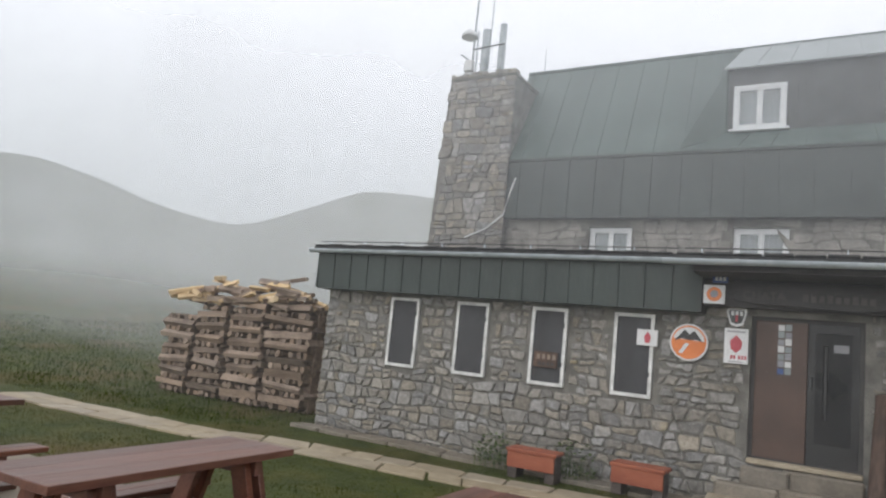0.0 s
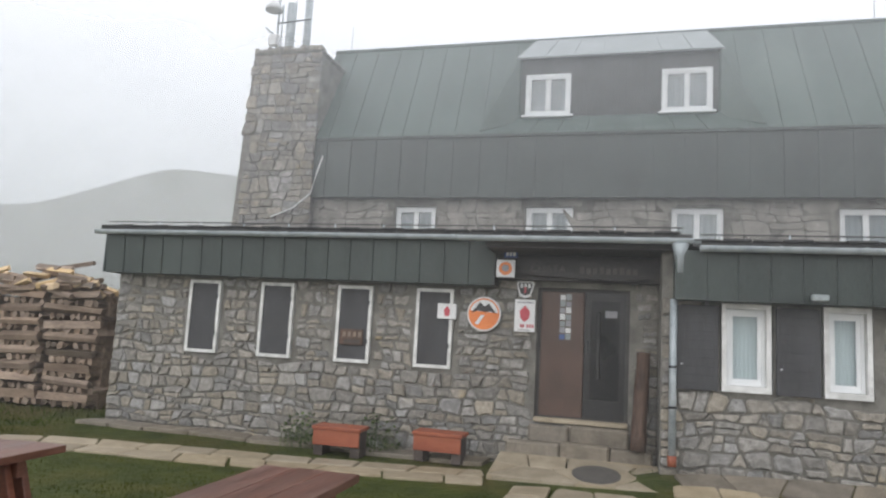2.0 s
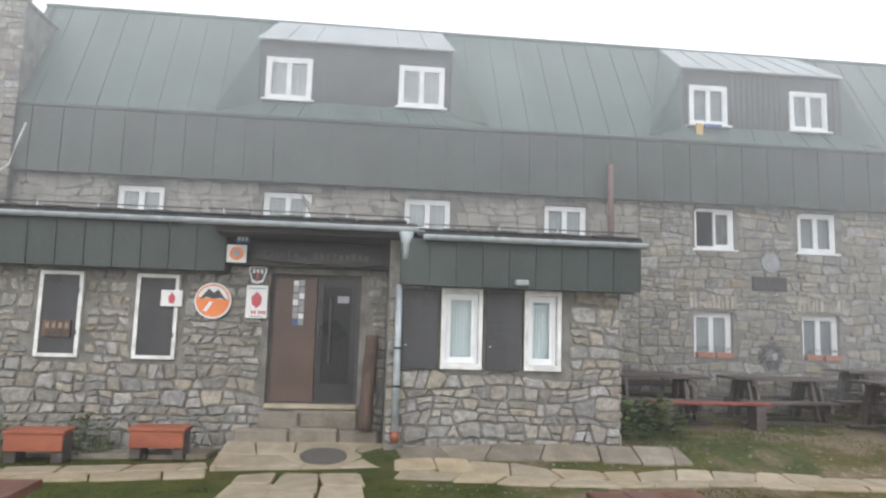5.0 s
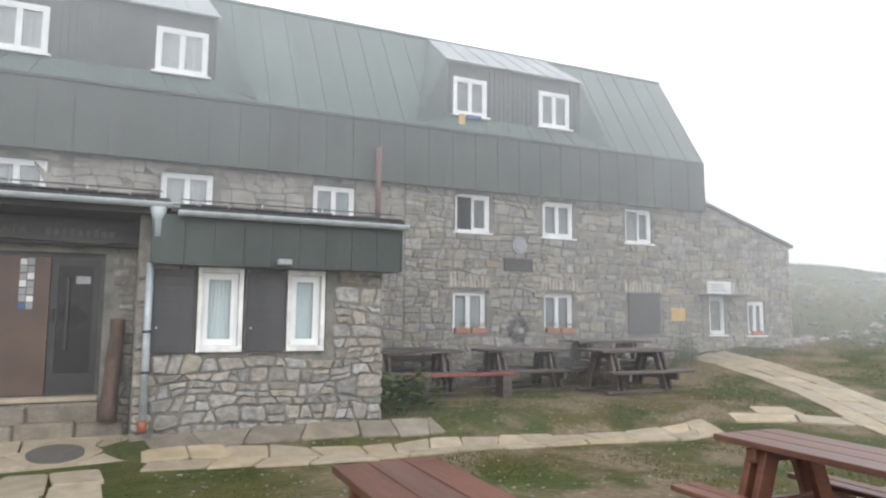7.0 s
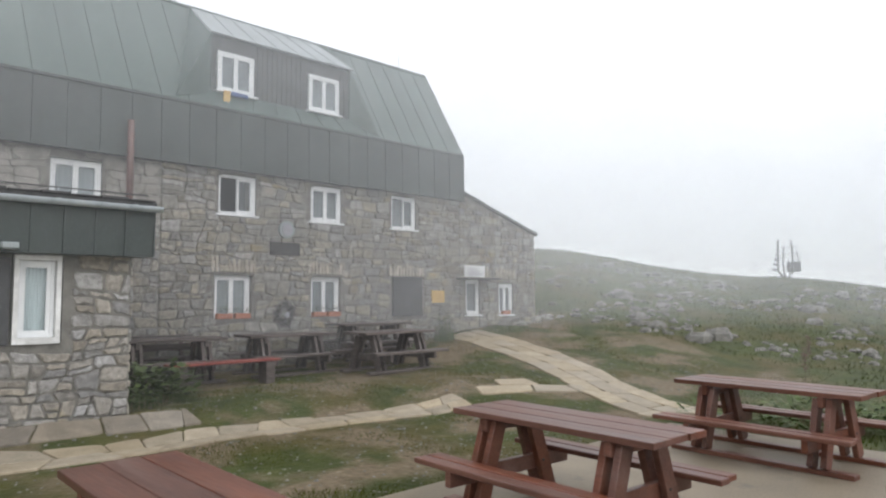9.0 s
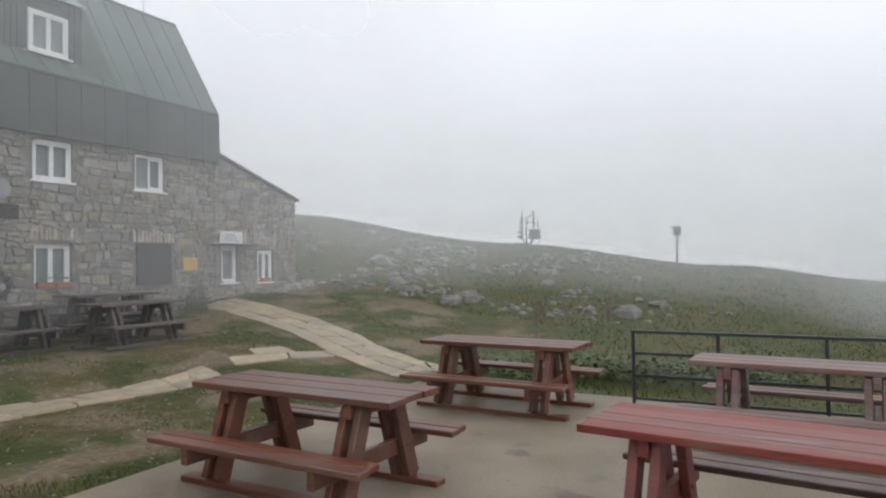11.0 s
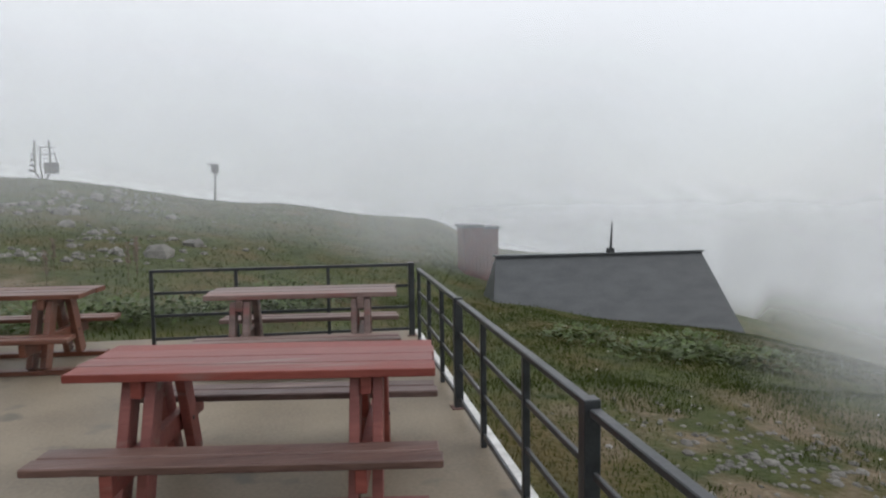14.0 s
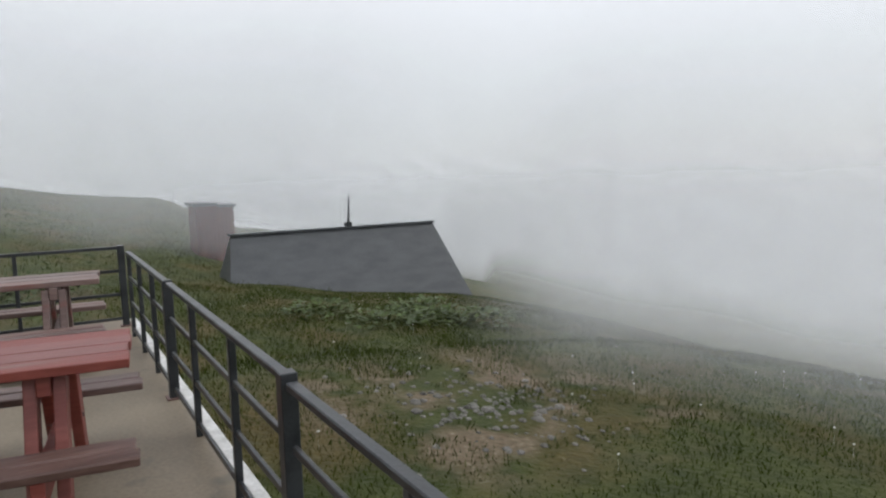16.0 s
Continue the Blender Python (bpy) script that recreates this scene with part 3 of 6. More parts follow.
# drifts of fog round the house and over the slopes
def fog_drift(line, height, density, low=1.5, clear=(1.0, 12.0)):
    """An upright drift of fog over a line of (x, y): clear at the ground, thinning out between the two heights in clear; density(u, h) along and up."""
    n, rows = 100, 26
    pts = [Vector(p) for p in line]
    segs = [(b - a).length for a, b in zip(pts, pts[1:])]
    total = sum(segs)

    def at(d):
        for a, b, q in zip(pts, pts[1:], segs):
            if d <= q:
                return a.lerp(b, d / q)
            d -= q
        return pts[-1]
    V, F, UV = [], [], []
    for k in range(n + 1):
        p = at(total * k / n)
        g = ground_z(p.x, p.y) - 0.2
        for j in range(rows + 1):
            h = height * (j / rows) ** 1.8
            V.append((p.x, p.y, g + h))
            UV.append((density(k / n, h) * smooth(0.0, low, h) * smooth(clear[1], clear[0], g + h), h))
    for k in range(n):
        for j in range(rows):
            a = k * (rows + 1) + j
            F.append((a, a + rows + 1, a + rows + 2, a + 1))
    ob = from_lists("fog_bank", V, F, M_FOG, smooth=True)
    uv = ob.data.uv_layers.new(name="UVMap")
    for lp in ob.data.loops:
        uv.data[lp.index].uv = UV[lp.vertex_index]
    return tagged(ob, "pale drifting mountain fog", "fog", "fog over the slopes", "structure")


def arc(radius, a0, a1, n=60):
    return [(0.9 + radius * math.cos(radians(a0 + (a1 - a0) * k / n)), radius * math.sin(radians(a0 + (a1 - a0) * k / n))) for k in range(n + 1)]


def ends(u, a=0.14, b=0.62):
    return smooth(0.0, a, u) * smooth(1.0, b, u)


# along the house front, thicker towards the far wing and the ridge
fog_drift([(-30, 15.5), (-14, 13.6), (-7, 13.15), (4.2, 13.15), (9.0, 12.9), (14, 12.6), (18.5, 11.6), (23, 7.5), (25, 2), (25.3, -4)], 17,
          lambda u, h: (0.09 + 0.12 * smooth(0.5, 0.68, u) - 0.07 * smooth(0.735, 0.82, u)) * smooth(0.0, 0.12, u) * smooth(1.0, 0.85, u), 0.8, (9.5, 16.0))
fog_drift([(-22, 14.2), (-12, 12.9), (-7, 12.6), (4.2, 12.6), (9.0, 12.2), (14, 11.6), (18.0, 10.2), (21, 7.0)], 17,
          lambda u, h: (0.08 * smooth(0.6, 0.8, u) + 0.2 * smooth(2.5, 8.5, h)) * smooth(0.0, 0.12, u) * smooth(1.0, 0.85, u), 0.8, (9.5, 16.0))
# a thin sheet of it over the yard, added as veiling glare to lift dark tones
fog_drift([(-22, 10.6), (-9, 9.3), (0, 8.9), (5, 8.8), (9, 8.0), (11.5, 5.5), (12.5, 2.0), (12.5, -3.0)], 9, lambda u, h: 0.036 * smooth(0.0, 0.12, u) * smooth(1.0, 0.88, u), 0.7, (5.0, 8.5))
# rising from the valley over the southern slope
for fd in ((9.4, 0.2, 6), (12.0, 0.21, 7), (15.2, 0.21, 9), (20.0, 0.21, 12)):
    fog_drift(arc(fd[0], -108, -32), fd[2], lambda u, h: fd[1] * smooth(0.0, 0.12, u) * smooth(1.0, 0.82, u), 0.8, (0.5, 6.0))
# over the hillside and behind the house
fog_drift(arc(25.6, -68, 158), 16, lambda u, h: 0.21, 1.2, (2.0, 9.0))
fog_drift(arc(24.4, -24, 2), 12, lambda u, h: 0.21 * smooth(0.0, 0.2, u) * smooth(1.0, 0.7, u), 0.9, (1.0, 6.0))
fog_drift(arc(33, -40, 162), 30, lambda u, h: 0.21 * smooth(0.0, 0.08, u) * smooth(1.0, 0.62, u), 1.4, (3.0, 15.0))
fog_drift(arc(47.5, -42, 158), 22, lambda u, h: 0.21 * smooth(0.0, 0.06, u), 1.6, (4.0, 20.0))
fog_drift(arc(58, -30, 62), 50, lambda u, h: 0.21 * smooth(0.0, 0.1, u), 4.0, (3.0, 22.0))
fog_drift(arc(60, -110, 10), 50, lambda u, h: 0.95 * smooth(1.0, 0.95, u), 4.0, (-2.0, 2.0))
fog_drift(arc(58.5, 58, 172), 50, lambda u, h: 0.58 * smooth(1.0, 0.94, u) * smooth(0.0, 0.1, u), 4.0, (8.0, 40.0))

# terrace slab with its pale edge
terrace = link("terrace", boxed(-9.5, 9.9, -1.1, 5.4, -1.6, 0.0, bevel=0.012), M_CONCRETE)
tagged(terrace, "worn wet concrete terrace slab with stains", "terrace", kind="structure")
edge_strip = link("trim", boxed(-9.5, 9.9, -1.19, -1.104, -0.35, -0.03, bevel=0.008), M_OLDWHITE)
tagged(edge_strip, "white painted terrace edge strip", "edge strip", kind="structure")

# ---- the mountain hut ----
A, B, W = 10.73, 10.0, 13.68
hut = thing("mountain_hut", "stone mountain hut with green sheet-metal mansard roof and annex", "building")
rng = random.Random(4)


def window(parent, x0, x1, z0, z1, y, frame_mat=None, leaves=2, sill=True, curtain_or_reflection=None, fw=0.055, open_leaf=False, depth=0.07, curtain_full=False):
    """A casement window in an opening, its outer face at the depth y."""
    fm = frame_mat or M_WHITE
    win = part("window", wall_grid(x0, x1, z0, z1, y, y + depth, [(x0 + fw, x1 - fw, z0 + fw, z1 - fw)]), fm, parent, "white window frame with glass panes")
    ix0, ix1, iz0, iz1 = x0 + fw, x1 - fw, z0 + fw, z1 - fw
    step = (ix1 - ix0) / leaves
    s = 0.045
    for i in range(leaves):
        a, b = ix0 + i * step + 0.002, ix0 + (i + 1) * step - 0.002
        if open_leaf and i == 0:
            bm = wall_grid(0, b - a, iz0, iz1, 0, 0.05, [(s, b - a - s, iz0 + s, iz1 - s)])
            bmesh.ops.transform(bm, matrix=Matrix.Translation((a, y + 0.05, 0)) @ Matrix.Rotation(radians(75), 4, "Z"), verts=bm.verts)
            part("sash", bm, fm, win)
            continue
        part("sash", wall_grid(a, b, iz0, iz1, y + 0.012, y + 0.06, [(a + s, b - s, iz0 + s, iz1 - s)]), fm, win)
        pane = part("pane", boxed(a + s - 0.005, b - s + 0.005, y + 0.032, y + 0.038, iz0 + s - 0.005, iz1 - s + 0.005), M_GLASS, win)
        pane.visible_shadow = False
    # a curtain at the annex; elsewhere a grey sheet painting the panes' sky reflection
    if curtain_or_reflection:
        bm = bmesh.new()
        n = 26
        top = iz1
        low = iz0 if curtain_full else iz0 + (iz1 - iz0) * 0.02
        ring = []
        for k in range(n + 1):
            x = ix0 + (ix1 - ix0) * k / n
            d = y + 0.12 + 0.002 * math.sin(k * 1.9)
            ring.append((bm.verts.new((x, d, low)), bm.verts.new((x, d, top)), bm.verts.new((x, d + 0.004, top)), bm.verts.new((x, d + 0.004, low))))
        for p, q in zip(ring, ring[1:]):
            for j in range(4):
                bm.faces.new((p[j], q[j], q[(j + 1) % 4], p[(j + 1) % 4]))
        part("curtain_or_reflection", bm, curtain_or_reflection, win, "pale curtain behind the glass, on the main house a grey reflection stand-in")
    if sill:
        part("sill", boxed(x0 - 0.06, x1 + 0.06, y - 0.09, y + 0.05, z0 - 0.045, z0 - 0.003, bevel=0.006), M_WHITE, win, "white sheet-metal window sill")
    return win


def seam_sheet(parent, name, p0, p1, h0, h1, material, step=0.6, seam=0.022, thick=0.03, label=""):
    """Standing-seam sheet between a lower edge p0-p1 and the upper edge h0-h1, with ribs."""
    p0, p1, h0, h1 = (Vector(v) for v in (p0, p1, h0, h1))
    nrm = (p1 - p0).cross(h0 - p0).normalized()
    bm = bmesh.new()
    vs = [bm.verts.new(v) for v in (p0, p1, h1, h0)] + [bm.verts.new(v - nrm * thick) for v in (p0, p1, h1, h0)]
    for f in ((0, 1, 2, 3), (7, 6, 5, 4), (0, 4, 5, 1), (1, 5, 6, 2), (2, 6, 7, 3), (3, 7, 4, 0)):
        bm.faces.new([vs[i] for i in f])
    sheet = part(name, bm, material, parent, label)
    n = max(1, round((p1 - p0).length / step))
    for i in range(1, n):
        t = i / n
        a, b = p0.lerp(p1, t) + nrm * seam * 0.4, h0.lerp(h1, t) + nrm * seam * 0.4
        part("seam", beamed(a, b, 0.016, seam, 0.003, up=nrm), material, sheet)
    return sheet


# annex wall, west part, with four shuttered windows and the doorway
AW = [(-6.76, -6.17), (-5.42, -4.83), (-4.07, -3.49), (-2.77, -2.19)]
win_z = (1.25, 2.44)
holes = [(a, b, *win_z) for a, b in AW] + [(-0.93, 0.37, 0.66, 2.52)]
wall = part("annex_wall", wall_grid(-8.2, 0.76, -0.3, 3.2, A, A + 0.45, holes), M_MORTAR, hut, "grey rubble stone annex wall")
stones = outside(courses(-8.2, 0.76, -0.1, 2.62, rng, 0.1, 0.2, 0.12, 0.36), holes, 0.06)
lay_stones(wall, stones, A - 0.002, M_STONE, rng, 300, near=lambda p: abs(p[0][0] + 2.5) + abs(p[0][1] - 0.9), smear=1.0)
side = part("annex_side_wall", boxed(-8.2, -7.75, A + 0.45, W, -0.3, 3.3), M_MORTAR, hut)
turn_w = Matrix.Translation((-8.2, A + 0.0, 0)) @ Matrix.Rotation(radians(-90), 4, "Z")
lay_stones(side, courses(-2.9, 0, -0.1, 2.6, rng), -0.002, M_STONE, rng, 0, turn=turn_w)
for a, b in AW:
    shut = part("shuttered_window", wall_grid(a, b, *win_z, A - 0.06, A + 0.02, [(a + 0.05, b - 0.05, win_z[0] + 0.05, win_z[1] - 0.05)]), M_OLDWHITE, hut, "window closed by a black board in a worn white frame")
    part("board", boxed(a + 0.045, b - 0.045, A - 0.035, A - 0.005, win_z[0] + 0.045, win_z[1] - 0.045, bevel=0.003), M_BLACKBOARD, shut)
    for zz in (win_z[0] + 0.3, win_z[1] - 0.3):
        part("hinge", boxed(b - 0.075, b - 0.035, A - 0.07, A - 0.058, zz, zz + 0.07, bevel=0.002), M_RAIL, shut)

# doorway: brown leaf shut, glazed dark leaf beside it
door = part("entrance_door", wall_grid(-0.93, 0.37, 0.66, 2.52, A + 0.08, A + 0.16, [(-0.88, 0.32, 0.69, 2.47)]), M_DARKWOOD, hut, "double entrance door, brown leaf and dark glazed leaf")
part("door_leaf", boxed(-0.879, -0.262, A + 0.075, A + 0.125, 0.691, 2.469, bevel=0.006), M_DOOR, door, "plain brown painted leaf")
part("glazed_leaf", wall_grid(-0.255, 0.319, 0.691, 2.469, A + 0.09, A + 0.14, [(-0.17, 0.235, 0.95, 2.36)]), M_BLACK, door, "dark leaf with a tall glass pane")
part("pane", boxed(-0.175, 0.24, A + 0.11, A + 0.118, 0.945, 2.365), M_GLASSDARK, door)
part("door_handle", boxed(-0.235, -0.2, A + 0.05, A + 0.09, 1.62, 1.78, bevel=0.006), M_RAIL, door)
part("notice", boxed(0.03, 0.2, A + 0.098, A + 0.104, 2.12, 2.22), M_GREYSIGN, door)
part("pull_bar", boxed(-0.08, -0.03, A + 0.07, A + 0.1, 1.25, 2.2, bevel=0.008), M_BLACK, door)
for i in range(2):
    for k in range(7):
        part("sticker", boxed(-0.61 + i * 0.085, -0.535 + i * 0.085, A + 0.07, A + 0.0745, 1.78 + k * 0.095, 1.855 + k * 0.095 + 0.012 * ((i + k) % 2)), (M_SIGNWHITE, M_GREYSIGN, M_GREYMETAL)[(i * 2 + k) % 3] if (i + k) % 9 else M_BLUE, door)

# annex wall, east part, standing further out
EW = [(1.47, 2.08), (2.62, 3.18)]
ez = (1.265, 2.325)
eholes = [(a, b, *ez) for a, b in EW]
east = part("annex_wall", wall_grid(0.76, 4.0, -0.1, 3.0, B, B + 0.45, eholes), M_MORTAR, hut, "grey rubble stone annex wall")
lay_stones(east, outside(courses(0.76, 4.0, 0.1, 2.4, rng, 0.1, 0.22, 0.13, 0.38), eholes, 0.09), B - 0.002, M_STONE, rng, 300, smear=0.8)
part("annex_side_wall", boxed(0.76, 1.1, B + 0.45, A + 0.3, 0.0, 3.0), M_MORTAR, hut)
es = part("annex_side_wall", boxed(3.55, 4.0, B + 0.45, W, -0.1, 3.0), M_MORTAR, hut)
turn_e = Matrix.Translation((4.0, B, 0)) @ Matrix.Rotation(radians(90), 4, "Z")
lay_stones(es, courses(0.0, 3.6, 0.1, 2.4, rng), -0.002, M_STONE, rng, 0, turn=turn_e)
for a, b in EW:
    part("window_surround", wall_grid(a + 0.012, b - 0.03, ez[0] - 0.015, ez[1] + 0.015, B - 0.07, B + 0.02, [(a + 0.065, b - 0.085, ez[0] + 0.06, ez[1] - 0.05)]), M_OLDWHITE, hut, "worn white wooden window surround")
    window(hut, a + 0.066, b - 0.086, ez[0] + 0.061, ez[1] - 0.051, B + 0.03, leaves=1, sill=False, curtain_or_reflection=M_CURTAIN, fw=0.04, depth=0.08, curtain_full=True)
    sh = part("shutter", boxed(a - 0.52, a - 0.03, B - 0.085, B - 0.045, ez[0] - 0.02, ez[1] - 0.03, bevel=0.005), M_BLACKBOARD, hut, "open black wooden window shutter")
    for k in range(9):
        zz = ez[0] + 0.06 + k * 0.11
        part("slat", boxed(a - 0.48, a - 0.07, B - 0.089, B - 0.084, zz, zz + 0.1, bevel=0.002), M_BLACKBOARD, sh)
    part("knob", boxed(a - 0.475, a - 0.455, B - 0.105, B - 0.085, 1.55, 1.57, bevel=0.003), M_SIGNWHITE, sh)

# annex eaves: sheet fascias, gutters, low roof
def fascia(x0, x1, y, z0, z1):
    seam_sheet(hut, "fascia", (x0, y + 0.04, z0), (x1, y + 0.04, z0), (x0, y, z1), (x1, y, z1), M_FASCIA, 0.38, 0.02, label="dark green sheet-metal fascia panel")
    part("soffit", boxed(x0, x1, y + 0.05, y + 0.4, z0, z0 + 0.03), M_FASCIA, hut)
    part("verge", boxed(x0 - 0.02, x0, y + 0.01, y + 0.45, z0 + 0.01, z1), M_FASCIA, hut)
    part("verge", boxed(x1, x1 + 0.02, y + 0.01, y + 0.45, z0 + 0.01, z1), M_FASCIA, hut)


def gutter(x0, x1, y, z, r=0.065):
    bm = bmesh.new()
    n = 10
    prof = [(y + r * math.cos(math.pi + math.pi * k / n), z + r * math.sin(math.pi + math.pi * k / n)) for k in range(n + 1)]
    prof += [(yy + (0.008 if yy < y else -0.008), zz + 0.006) for yy, zz in prof[::-1]]
    a, b = [bm.verts.new((x0, *p)) for p in prof], [bm.verts.new((x1, *p)) for p in prof]
    for k in range(len(prof)):
        bm.faces.new((a[k - 1], a[k], b[k], b[k - 1]))
    bm.faces.new(a), bm.faces.new(b[::-1])
    g = part("gutter", bm, M_ZINC, hut, "half-round galvanised gutter")
    for k in range(1, int((x1 - x0) / 0.9) + 1):
        part("bracket", boxed(x0 + k * 0.9 - 0.012, x0 + k * 0.9 + 0.012, y - r - 0.01, y + r, z + 0.002, z + 0.012), M_ZINC, g)


fascia(-8.28, -1.55, A - 0.36, 2.5, 3.16)
fascia(0.92, 4.16, B - 0.36, 2.35, 2.97)
gutter(-8.42, -1.85, A - 0.45, 3.2)
gutter(-1.9, 1.2, B - 0.36, 3.1)
gutter(1.18, 4.22, B - 0.46, 3.0)


def low_roof(x0, x1, y, z, z2):
    bm = bmesh.new()
    prism(bm, [(x0, z), (x1, z), (x1, z + 0.07), (x0, z + 0.07)], y, y + 0.02)
    vs = [bm.verts.new(v) for v in ((x0, y + 0.01, z + 0.06), (x1, y + 0.01, z + 0.06), (x1, W, z2), (x0, W, z2), (x0, y + 0.01, z), (x1, y + 0.01, z), (x1, W, z2 - 0.08), (x0, W, z2 - 0.08))]
    for f in ((0, 1, 2, 3), (7, 6, 5, 4), (0, 4, 5, 1), (1, 5, 6, 2), (2, 6, 7, 3), (3, 7, 4, 0)):
        bm.faces.new([vs[i] for i in f])
    rf = part("annex_roof", bm, M_SHINGLE, hut, "low dark bitumen annex roof")
    for k in range(int((x1 - x0) / 0.34)):
        part("shingle", boxed(x0 + k * 0.34 + 0.01, x0 + k * 0.34 + 0.33, y - 0.03, y + 0.35, z + 0.075, z + 0.095 + 0.012 * (k % 2), bevel=0.004), M_SHINGLE, rf)
    for k in range(int((x1 - x0) / 0.8)):
        part("snow_guard", boxed(x0 + 0.3 + k * 0.8, x0 + 0.315 + k * 0.8, y + 0.05, y + 0.07, z + 0.09, z + 0.17), M_ZINC, rf)
    part("snow_rail", boxed(x0 + 0.1, x1 - 0.1, y + 0.05, y + 0.065, z + 0.155, z + 0.17), M_SHINGLE, rf)


low_roof(-8.38, -1.75, A - 0.4, 3.2, 3.62)
low_roof(-1.75, 1.1, B - 0.3, 3.1, 3.6)
low_roof(1.1, 4.18, B - 0.4, 3.0, 3.55)
# porch: dark lining over the doorway
part("porch_lining", boxed(-1.55, 0.92, B - 0.2, A - 0.02, 2.98, 3.06), M_DARKWOOD, hut)
part("porch_beam", boxed(-1.52, 0.9, A - 0.2, A - 0.03, 2.6, 2.97, bevel=0.01), M_DARKWOOD, hut, "dark timber beam over the door")
part("porch_cheek", boxed(-1.56, -1.52, A - 0.34, A, 2.5, 3.06), M_DARKWOOD, hut)
dp = part("downpipe", tubed([(0.9, B - 0.15, 0.42), (0.9, B - 0.15, 2.36)], 0.045, 12), M_ZINC, hut, "galvanised rain pipe with a funnel head")
part("funnel", tubed([(0.96, B - 0.3, 2.68), (0.96, B - 0.3, 2.9), (0.96, B - 0.33, 3.06)], [0.055, 0.07, 0.11], 12), M_ZINC, dp)
part("pipe_foot", tubed([(0.9, B - 0.15, 0.3), (0.9, B - 0.15, 0.43)], 0.055, 12), M_BENCHRED, dp)
for zz in (1.0, 1.5):
    part("clamp", tubed([(0.9, B - 0.15, zz), (0.9, B - 0.15, zz + 0.03)], 0.053, 12), M_RAIL, dp)

# main wall with its upper and lower windows
MW = [(-4.27, -3.42), (-1.6, -0.7), (1.08, 1.97), (3.84, 4.69)]
MR = [(6.93, 7.77), (9.13, 9.97), (11.49, 12.3)]
ML = [(6.88, 7.7), (9.16, 9.97)]
mholes = [(a, b, 3.4, 4.3) for a, b in MW] + [(a, b, 3.56, 4.38) for a, b in MR] + [(a, b, 1.39, 2.29) for a, b in ML]
mw = part("main_wall", wall_grid(-6.3, 13.85, -0.4, 4.75, W, W + 0.5, mholes), M_MORTAR, hut, "pale rough stone main wall")
rub = outside(courses(5.75, 13.85, 0.15, 4.6, rng, 0.12, 0.24, 0.16, 0.5), mholes + [(11.5, 12.5, 1.35, 2.35)], 0.05)
lay_stones(mw, rub, W - 0.002, M_STONE_B, rng, 260, joint=0.024, proud=0.034, near=lambda p: abs(p[0][0] - 8.5) + abs(p[0][1] - 2))
rub = outside(courses(-6.3, 5.75, 3.3, 4.6, rng, 0.15, 0.3, 0.2, 0.6), mholes, 0.05)
lay_stones(mw, rub, W - 0.002, M_PLASTER, rng, 0, joint=0.012, proud=0.012)
rub = courses(4.05, 5.75, 0.15, 3.4, rng)
lay_stones(mw, rub, W - 0.002, M_STONE_B, rng, 0, joint=0.016, proud=0.02)
# the grey sheets behind these panes are added to imitate reflected sky and fog
for a, b in MW:
    window(hut, a, b, 3.4, 4.3, W + 0.06, curtain_or_reflection=M_ROOM_AND_REFLECTION, sill=False)
for i, (a, b) in enumerate(MR):
    window(hut, a, b, 3.56, 4.38, W + 0.04, curtain_or_reflection=None if i == 0 else M_ROOM_AND_REFLECTION, open_leaf=i in (0, 2))
for a, b in ML:
    wv = window(hut, a, b, 1.39, 2.29, W + 0.1, curtain_or_reflection=M_ROOM_AND_REFLECTION)
    for k in range(2):
        c = a + 0.22 + k * 0.4
        bx = part("planter", boxed(c - 0.17, c + 0.17, W - 0.05, W + 0.07, 1.39, 1.50, bevel=0.008), M_TERRACOTTA, wv, "terracotta window planter")
        bm = bmesh.new()
        for q in range(26):
            p = Vector((c + rng.uniform(-0.16, 0.16), W + rng.uniform(-0.04, 0.07), 1.5 + rng.uniform(0, 0.12)))
            d = Vector((rng.uniform(-1, 1), rng.uniform(-1, 1), rng.uniform(0, 1))).normalized() * 0.04
            s = d.cross(Vector((0, 0.3, 1))).normalized() * 0.02
            bm.faces.new([bm.verts.new(p), bm.verts.new(p + d * 0.5 + s), bm.verts.new(p + d), bm.verts.new(p + d * 0.5 - s)])
        part("leaves", bm, M_WEED, bx)
# flat arches of upright stones over the lower openings
for a, b in ML + [(11.5, 12.47), (14.1, 15.0), (15.4, 16.1)]:
    n = 11
    for k in range(n):
        x, w = a - 0.1 + (b - a + 0.2) * k / n, (b - a + 0.2) / n
        bm = boxed(x + 0.006, x + w - 0.006 - 0.02 * rng.random(), W - 0.035 - 0.02 * rng.random(), W + 0.02, 2.35, 2.58 + 0.12 * rng.random(), bevel=0.012)
        bmesh.ops.rotate(bm, verts=bm.verts, cent=(x + w / 2, W, 2.4), matrix=Matrix.Rotation(rng.uniform(-0.1, 0.1), 3, "Y"))
        part("arch_stone", bm, M_BRICK, mw)
bb = part("blackboard", boxed(11.51, 12.47, W - 0.06, W + 0.01, 1.36, 2.34, bevel=0.006), M_BLACKBOARD, hut, "large black wall board")
# rooms behind the windows, back and gable walls
part("back_wall", boxed(-6.3, 17.1, 17.0, 17.4, -0.4, 4.75), M_PLASTER, hut)
part("gable_wall", boxed(-6.3, -5.9, W + 0.5, 17.0, -0.4, 5.6), M_PLASTER, hut)
part("gable_wall", boxed(13.45, 13.85, W + 0.5, 17.0, -0.4, 5.6), M_PLASTER, hut)
part("inner_floor", boxed(-5.9, 13.45, W + 0.5, 17.0, 2.9, 3.1), M_ROOM_AND_REFLECTION, hut)
